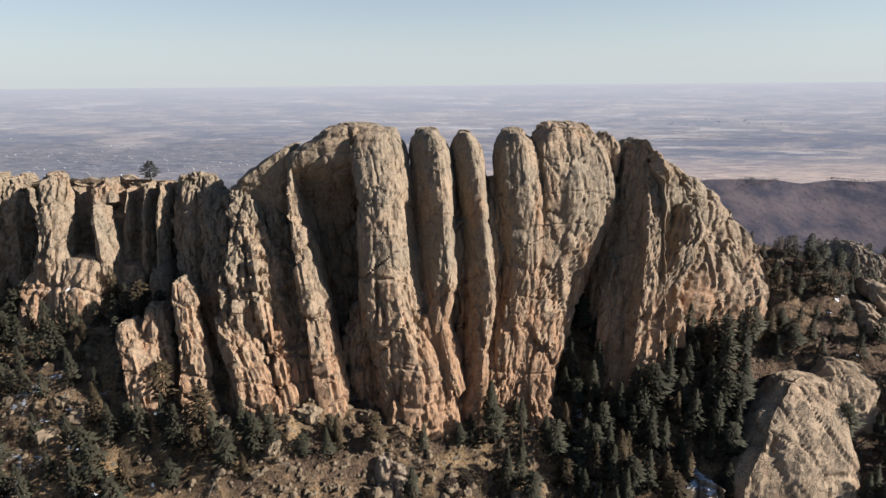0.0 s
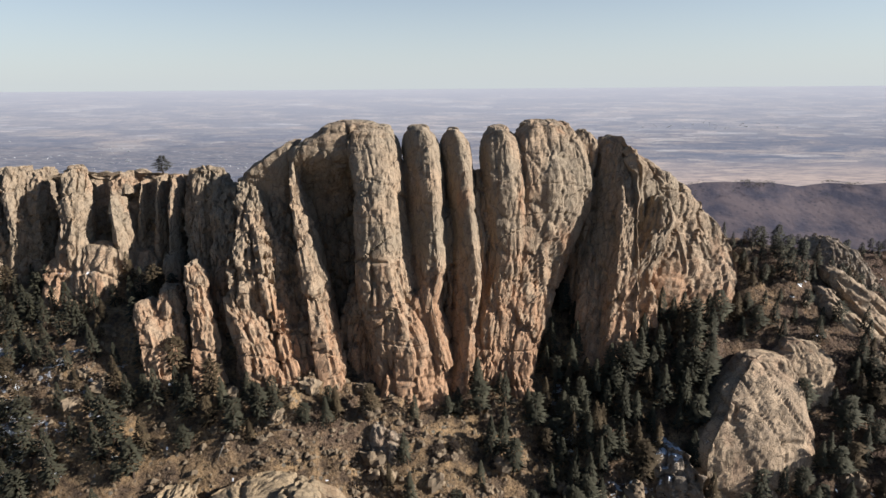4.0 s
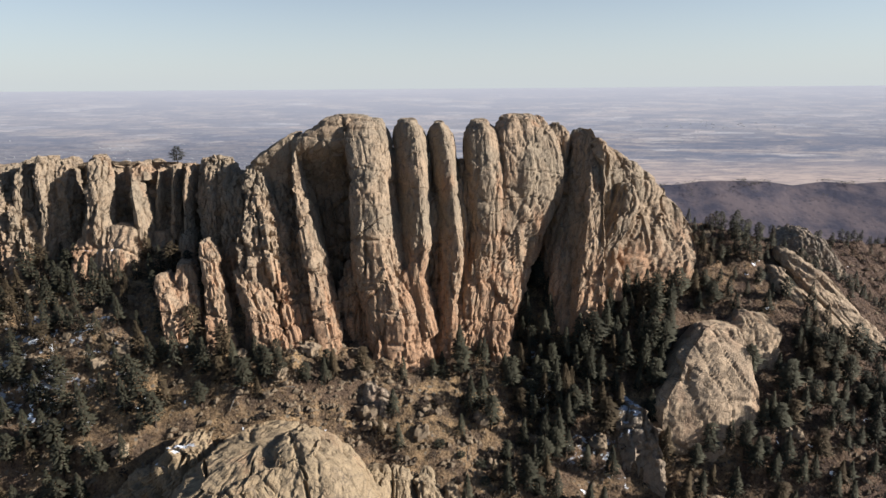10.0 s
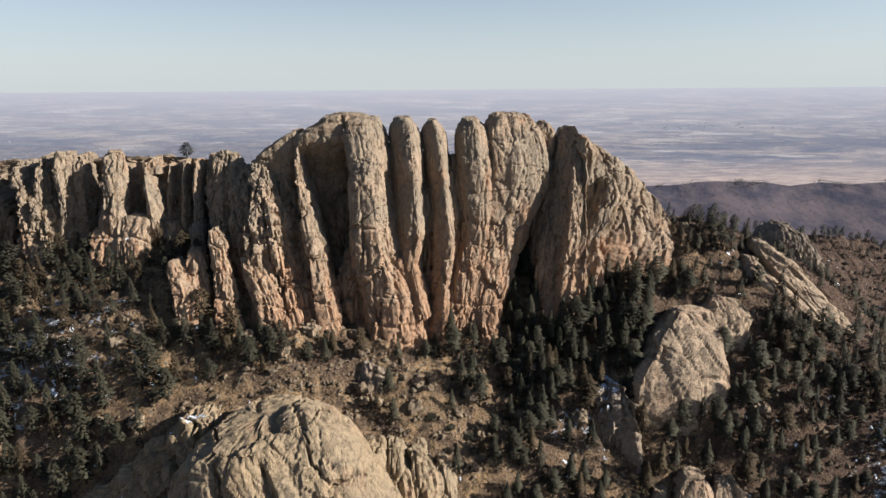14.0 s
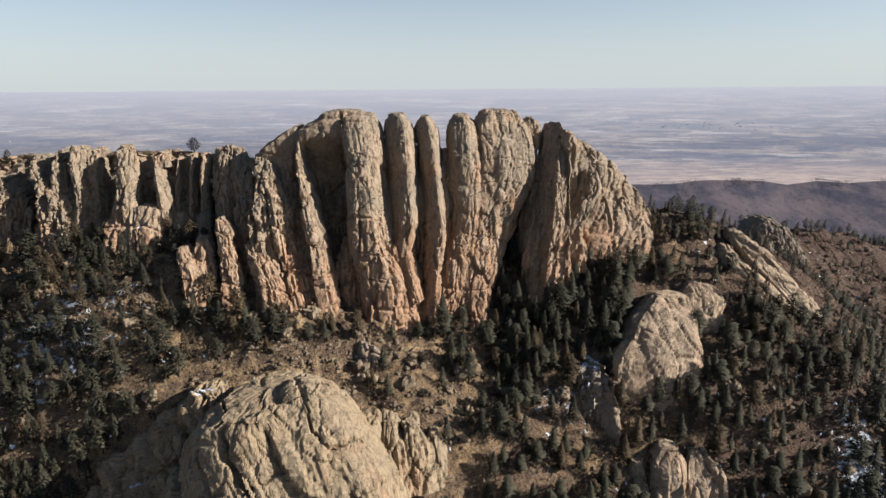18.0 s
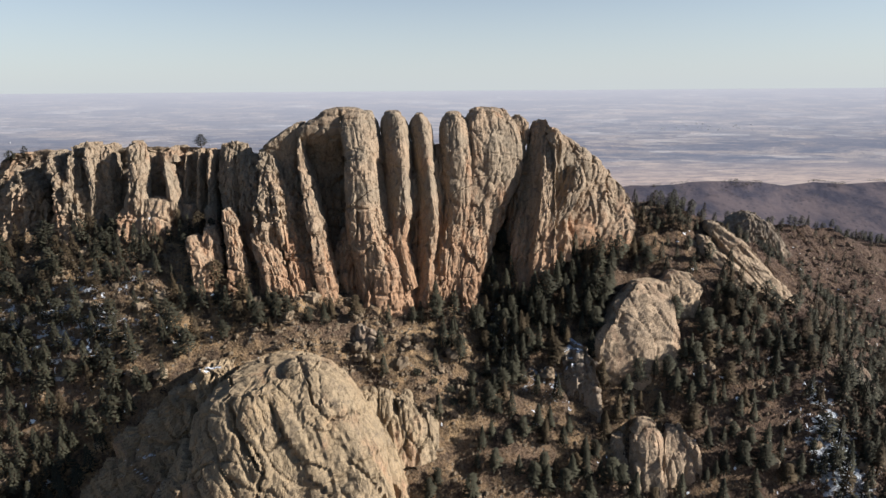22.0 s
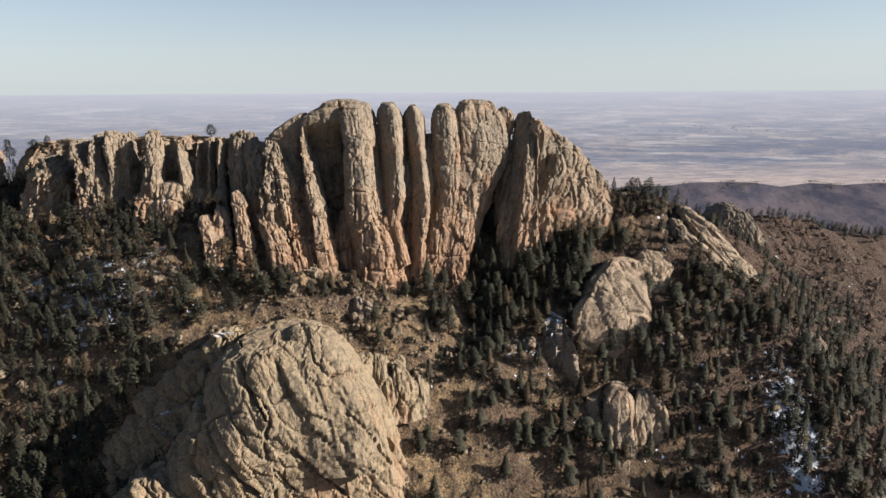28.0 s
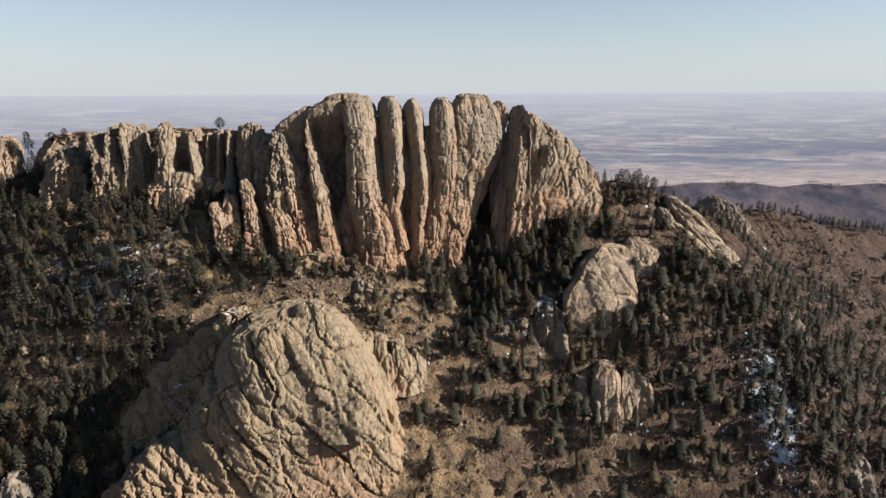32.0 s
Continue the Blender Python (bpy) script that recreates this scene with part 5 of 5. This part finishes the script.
TREE_MESH = [(tri_mesh("trunk", TRUNKS[k], BARK), crown_mesh("crown", CROWNS[k], NEEDLE), crown_mesh("crown", CROWNS[k], NEEDLE_DRY)) for k in range(6)]
NEAR = 290
pack_v, pack_f, pack_m, pack_n, at = [], [], [], [], 0
THIN = [(v, *outward(v, f)) for v, f in THIN]
TRUNKS = [(v, f, v * (20, 20, 0) + (1e-4, 0, 0.05)) for v, f in TRUNKS]
for i, (x, y) in enumerate(spots):
    shade = blob(x, y, 42, 94, 26, 18) + blob(x, y, -84, 48, 40, 16) + blob(x, y, 114, 76, 8, 22)
    k = int(rng.randint(0, 3)) if rng.rand() < 0.6 + 0.3 * min(1, shade) else int(rng.randint(3, 6))
    h = rng.uniform(5.5, 10.0) * (0.8 + 0.25 * min(1, shade))
    if x > 62 and y > 97:
        h *= 0.7                              # stunted on the crest
    dry = rng.rand() < 0.16
    if i < NEAR:
        lab = "dark green fir on the rocky slope" if k < 3 else "rounded dark green pine on the rocky slope"
        if dry:
            lab = "browned conifer on the rocky slope"
        tree_thing(k, x, y, SZ[i], h, lab, dry)
    else:
        a = rng.uniform(0, 6.28)
        rot = np.array([[math.cos(a), -math.sin(a), 0], [math.sin(a), math.cos(a), 0], [0, 0, 1]])
        for (v, f, soft_n), m in ((THIN[k], 1 if dry else 0), (TRUNKS[k], 2)):
            pack_v.append((v * (h * 1.1, h * 1.1, h)) @ rot.T + (x, y, SZ[i] - 0.25))
            pack_f.append(f + at)
            pack_n.append(soft_n @ rot.T)
            pack_m.append(np.full(len(f), m, np.int32))
            at += len(v)
me = mesh_of("woods", np.concatenate(pack_v), np.concatenate(pack_f), [NEEDLE, NEEDLE_DRY, BARK], True)
me.polygons.foreach_set("material_index", np.concatenate(pack_m))
soft_n = np.concatenate(pack_n)
me.normals_split_custom_set_from_vertices((soft_n / np.linalg.norm(soft_n, axis=1)[:, None]).tolist())
tagged(new("conifer_woods", me), "dense dark conifer woods on the lower slopes", "woods", kind="stuff")


# ---- boulders, shrubs, grass, logs ----
def stone_arrays(seed, n=16, m=10):
    """A weathered block about one metre across."""
    r2 = np.random.RandomState(seed)
    a, b = np.meshgrid(np.arange(n) * 2 * np.pi / n, np.linspace(-np.pi / 2 + 0.12, np.pi / 2 - 0.12, m))
    p = np.stack([np.cos(a) * np.cos(b), np.sin(a) * np.cos(b), np.sin(b)], 2).reshape(-1, 3)
    p = np.sign(p) * np.abs(p) ** 0.72
    lev, gap = blocks(p * 1.3 + 30 * r2.rand(3))
    lev2, gap2 = blocks(p * 3.1 + 30 * r2.rand(3))
    p = p * (0.5 * (1 + 0.4 * lev + 0.1 * lev2 - 0.12 * (1 - step(0, 0.15, gap)) + 0.25 * perlin(p * 1.7 + 9 * r2.rand(3))))[:, None] * r2.uniform(0.7, 1.25, 3)
    q = grid_faces(n, m, True)
    f = np.concatenate([q[:, [0, 1, 2]], q[:, [0, 2, 3]]])
    caps = [(0, i + 1, i) for i in range(1, n - 1)] + [((m - 1) * n, (m - 1) * n + i, (m - 1) * n + i + 1) for i in range(1, n - 1)]
    return p, np.concatenate([f, np.array(caps)])


STONES = [stone_arrays(s) for s in range(6)]
STONE_MESH = [tri_mesh("boulder", s, BOULDER) for s in STONES]


def scatter(count, dens, seed, x0=-140, x1=200, y0=32, y1=205):
    r2 = np.random.RandomState(seed)
    x, y = r2.uniform(x0, x1, count), r2.uniform(y0, y1, count)
    k = dens(x, y) > r2.rand(count)
    return x[k], y[k], r2


def stone_density(x, y):
    return np.clip(0.16 + 1.1 * blob(x, y, -8, 72, 34, 14) + 0.6 * blob(x, y, 100, 70, 30, 16) + 0.3 * blob(x, y, 170, 180, 60, 30) + 0.55 * blob(x, y, -75, 76, 35, 12), 0, 1)


bx, by, r2 = scatter(1300, stone_density, 21, -120, 160, 45, 120)
bz = land(bx, by)
n_big = 0
for x, y, z in zip(bx, by, bz):
    if n_big >= 280 or in_rock(x, y, 0):
        continue
    s = 0.8 + 2.7 * r2.rand() ** 2.6
    ob = tagged(new("boulder", STONE_MESH[r2.randint(6)]), "weathered tan boulder half sunk in the dry slope", "boulder", "boulders on the slope")
    ob.matrix_basis = pose(x, y, z + 0.12 * s, r2.uniform(-20, 20), r2.uniform(-20, 20), r2.uniform(0, 360)) @ Matrix.Diagonal((s * 1.2, s, s * 0.8, 1))
    n_big += 1


def strew(name, arrays, xs, ys, r2, size, mat, label, category, sink=0.1, flat=1.0):
    zs = land(xs, ys)
    vs, fs, k = [], [], 0
    for x, y, z in zip(xs, ys, zs):
        v, f = arrays[r2.randint(len(arrays))]
        s = size(r2)
        a = r2.uniform(0, 6.28)
        rot = np.array([[math.cos(a), -math.sin(a), 0], [math.sin(a), math.cos(a), 0], [0, 0, 1]])
        vs.append((v * (s, s, s * flat)) @ rot.T + (x, y, z - sink * s))
        fs.append(f + k)
        k += len(v)
    return tagged(new(name, mesh_of(name, np.concatenate(vs), np.concatenate(fs), [mat], False)), label, category, kind="stuff")


PEBBLES = [stone_arrays(s + 30, 6, 3) for s in range(5)]
gx, gy, r2 = scatter(21000, stone_density, 31, -100, 140, 44, 110)
strew("rubble", PEBBLES, gx, gy, r2, lambda r: 0.25 + 1.3 * r.rand() ** 3, BOULDER, "loose tan and grey stones over the slope", "stones", -0.05, 0.7)

gx, gy, r2 = scatter(2600, lambda x, y: 0.3 + 0.7 * step(-0.1, 0.3, perlin(np.stack([x, y, 0 * x], 1) / 14)), 33, 112, 215, 95, 205)
strew("loose_rock", PEBBLES, gx, gy, r2, lambda r: 0.4 + 1.8 * r.rand() ** 2.5, BOULDER, "broken grey and tan rock over the far shoulder", "stones", -0.05, 0.7)


def tuft_arrays(seed, n=9, spread=0.45, h=1.0):
    r2 = np.random.RandomState(seed)
    verts, faces = [], []
    for i in range(n):
        a, d = r2.uniform(0, 6.28), r2.uniform(0.3, 1.0) * spread
        v, f = spray(np.array([0.15 * math.cos(a), 0.15 * math.sin(a), -0.1]), (d * math.cos(a), d * math.sin(a), h * r2.uniform(0.3, 0.9)), r2.uniform(0.6, 1.2), 0.13, r2, 0)
        faces.extend([tuple(q + len(verts) for q in t) for t in f])
        verts.extend(v)
    return np.array(verts), np.array(faces)


TUFTS = [tuft_arrays(s) for s in range(5)]
gx, gy, r2 = scatter(11000, lambda x, y: np.clip(0.5 + 0.5 * blob(x, y, -5, 68, 40, 16) + 0.4 * blob(x, y, 170, 170, 80, 40), 0, 1), 41)
strew("dry_grass", TUFTS, gx, gy, r2, lambda r: 0.3 + 0.35 * r.rand(), STRAW, "tufts of straw-coloured dry grass", "grass", 0.0, 0.8)

SHRUBS = [crown_arrays(s + 200, "bush") for s in range(4)]
gx, gy, r2 = scatter(7500, lambda x, y: np.clip(0.28 + 0.5 * blob(x, y, 10, 68, 35, 16) + 0.5 * blob(x, y, 115, 78, 45, 25) + 0.6 * blob(x, y, 170, 150, 40, 45) + 0.3 * blob(x, y, 20, 70, 12, 12), 0, 1), 51)
strew("low_scrub", [crown_arrays(s + 220, "bush", 5) for s in range(6)], gx, gy, r2, lambda r: 0.6 + 1.3 * r.rand() ** 2, TWIG, "bare brown scrub scattered over the slope", "scrub", 0.1, 0.75)

SHRUB_MESH = [tri_mesh("shrub", s, m) for s, m in zip(SHRUBS, (TWIG, NEEDLE, NEEDLE_DRY, TWIG))]
gx, gy, r2 = scatter(560, lambda x, y: np.clip(0.22 + 0.75 * blob(x, y, 8, 70, 32, 12), 0, 1), 61, -110, 140, 45, 105)
gz = land(gx, gy)
made = 0
for x, y, z in zip(gx, gy, gz):
    if made >= 230 or in_rock(x, y, 0):
        continue
    k = r2.randint(4)
    s = r2.uniform(1.2, 2.4)
    ob = tagged(new("shrub", SHRUB_MESH[k]), ("leafless brown shrub", "dark green juniper shrub", "browned juniper shrub", "leafless brown shrub")[k] + " on the stony slope", "shrub", "shrubs on the slope")
    ob.matrix_basis = pose(x, y, z - 0.15, 0, 0, r2.uniform(0, 360)) @ Matrix.Diagonal((s, s, s * 0.8, 1))
    made += 1

# streaks of old snow lying in the shade between the trees
sx, sy, r2 = scatter(16000, lambda x, y: np.clip(0.42 * blob(x, y, -78, 74, 34, 13) + 0.2 * blob(x, y, -70, 58, 30, 14) + 0.40 * blob(x, y, 98, 68, 22, 13) + 1.0 * blob(x, y, 104, 64, 5, 9)
                                                 + 0.3 * blob(x, y, 45, 70, 22, 10) + 0.9 * blob(x, y, 22, 91, 3.5, 7) + 0.6 * blob(x, y, 86, 106, 8, 6) + 0.12 * blob(x, y, 130, 90, 30, 30) + 0.1 * blob(x, y, 150, 170, 40, 30), 0, 1), 77, -120, 190, 42, 200)
some = perlin(np.stack([sx, sy, 0 * sx], 1) / 4.5) > 0.08         # it keeps in hollows
vs, fs, k = [], [], 0
for x, y in zip(sx[some], sy[some]):
    n, L, W = 7, 0.22 + 0.65 * r2.rand() ** 2.5, 0.12 + 0.26 * r2.rand()
    ring = np.arange(n) * 2 * np.pi / n
    rad = r2.uniform(0.45, 1.2, n)
    t = r2.uniform(-0.4, 0.4)
    u, w = L * rad * np.cos(ring), W * rad * np.sin(ring)
    px, py = np.append(x, x + u * math.cos(t) - w * math.sin(t)), np.append(y, y + u * math.sin(t) + w * math.cos(t))
    pz = land(px, py) + np.append(0.16, np.full(n, 0.03))
    vs.append(np.stack([px, py, pz], 1))
    fs.append(np.array([(0, 1 + i, 1 + (i + 1) % n) for i in range(n)]) + k)
    k += n + 1
tagged(new("old_snow", mesh_of("old_snow", np.concatenate(vs), np.concatenate(fs), [SNOW], True)), "thin streaks of old snow between the trees", "snow", kind="stuff")

# a lone round pine on the ridge top, and small bushes along it
for x, y, z, h in ((-55.2, 108, 57.0, 3.9), (-88, 108, 56.0, 2.2), (-72, 109, 57.0, 1.8), (-106, 112, 53.5, 4.2), (-111, 113, 53.0, 3.4), (-119, 113, 50, 6.5), (-123, 112, 48, 6.0)):
    tree_thing(3 + int(x) % 3, x, y, z, h, "small rounded pine on the ridge top", wide=1.9 if h < 4 else 1.0)


def log_mesh(seed):
    r2 = np.random.RandomState(seed)
    v, f = trunk_arrays(seed, 1.0, 0.028, 7)
    return mesh_of("fallen_log", v, f, [DEADWOOD], True)


LOGS = [log_mesh(s) for s in (301, 302, 303)]
gx, gy, r2 = scatter(90, lambda x, y: 0.2 + 0.8 * blob(x, y, 0, 70, 45, 14), 71, -90, 130, 48, 100)
gz = land(gx, gy)
for x, y, z in list(zip(gx, gy, gz))[:32]:
    if in_rock(x, y, 0):
        continue
    L = r2.uniform(2.0, 4.2)
    a = r2.uniform(0, 360)
    x2, y2 = x + L * math.cos(radians(a)), y + L * math.sin(radians(a))
    z2 = float(land(np.array([x2]), np.array([y2]))[0])
    ob = tagged(new("fallen_log", LOGS[r2.randint(3)]), "bleached grey fallen log lying on the slope", "log", "fallen logs")
    turn = Vector((x2 - x, y2 - y, z2 - z)).to_track_quat("Z", "Y").to_matrix().to_4x4()
    ob.matrix_basis = Matrix.Translation((x, y, z + 0.12)) @ turn @ Matrix.Diagonal((L, L, L, 1))

# scattered trees along the far foothill crest
r2 = np.random.RandomState(83)
fx, fy = r2.uniform(-1500, 1900, 9000), r2.normal(1730, 75, 9000)
flat3 = np.stack([fx, fy, np.zeros(9000)], 1)
keep = (perlin(flat3 / 120) + 0.5 * perlin(flat3 / 37)) > 0.12 + 0.004 * np.abs(fy - 1765)
strew("foothill_trees", [crown_arrays(s + 400, "bush", 15) for s in range(4)], fx[keep], fy[keep], r2, lambda r: 3.5 + 5 * r.rand(), NEEDLE, "dark scattered trees along a far foothill crest", "trees", 0.1, 1.0)

# pale roofs of the towns on the plain
r2 = np.random.RandomState(91)
vs, fs, k = [], [], 0
for cx, cy, n, sx, sy in ((-1500, 2900, 60, 420, 130), (-900, 3150, 40, 500, 160), (1700, 3900, 30, 260, 50), (950, 2560, 30, 300, 60), (-2200, 3300, 30, 400, 150), (1300, 1420, 24, 260, 50)):
    for i in range(n):
        x, y = r2.normal(cx, sx), r2.normal(cy, sy)
        z = float(land(np.array([x]), np.array([y]))[0])
        w, d, h = r2.uniform(5, 16), r2.uniform(4, 8), r2.uniform(1.5, 3.5)
        b = np.array([(sx_ * w / 2, sy_ * d / 2, sz_) for sz_ in (-8, h) for sx_, sy_ in ((-1, -1), (1, -1), (1, 1), (-1, 1))]) + (x, y, z)
        vs.append(np.concatenate([b, [(x - w / 2, y, z + h * 1.5), (x + w / 2, y, z + h * 1.5)]]))
        fs.append(np.array([(0, 1, 5), (0, 5, 4), (1, 2, 6), (1, 6, 5), (2, 3, 7), (2, 7, 6), (3, 0, 4), (3, 4, 7), (4, 5, 9), (4, 9, 8), (7, 8, 9), (7, 9, 6), (4, 8, 7), (5, 6, 9)]) + k)
        k += 10
tagged(new("distant_town", mesh_of("distant_town", np.concatenate(vs), np.concatenate(fs), [HOUSE], False)), "pale roofs of far towns on the plain", "town", kind="stuff")
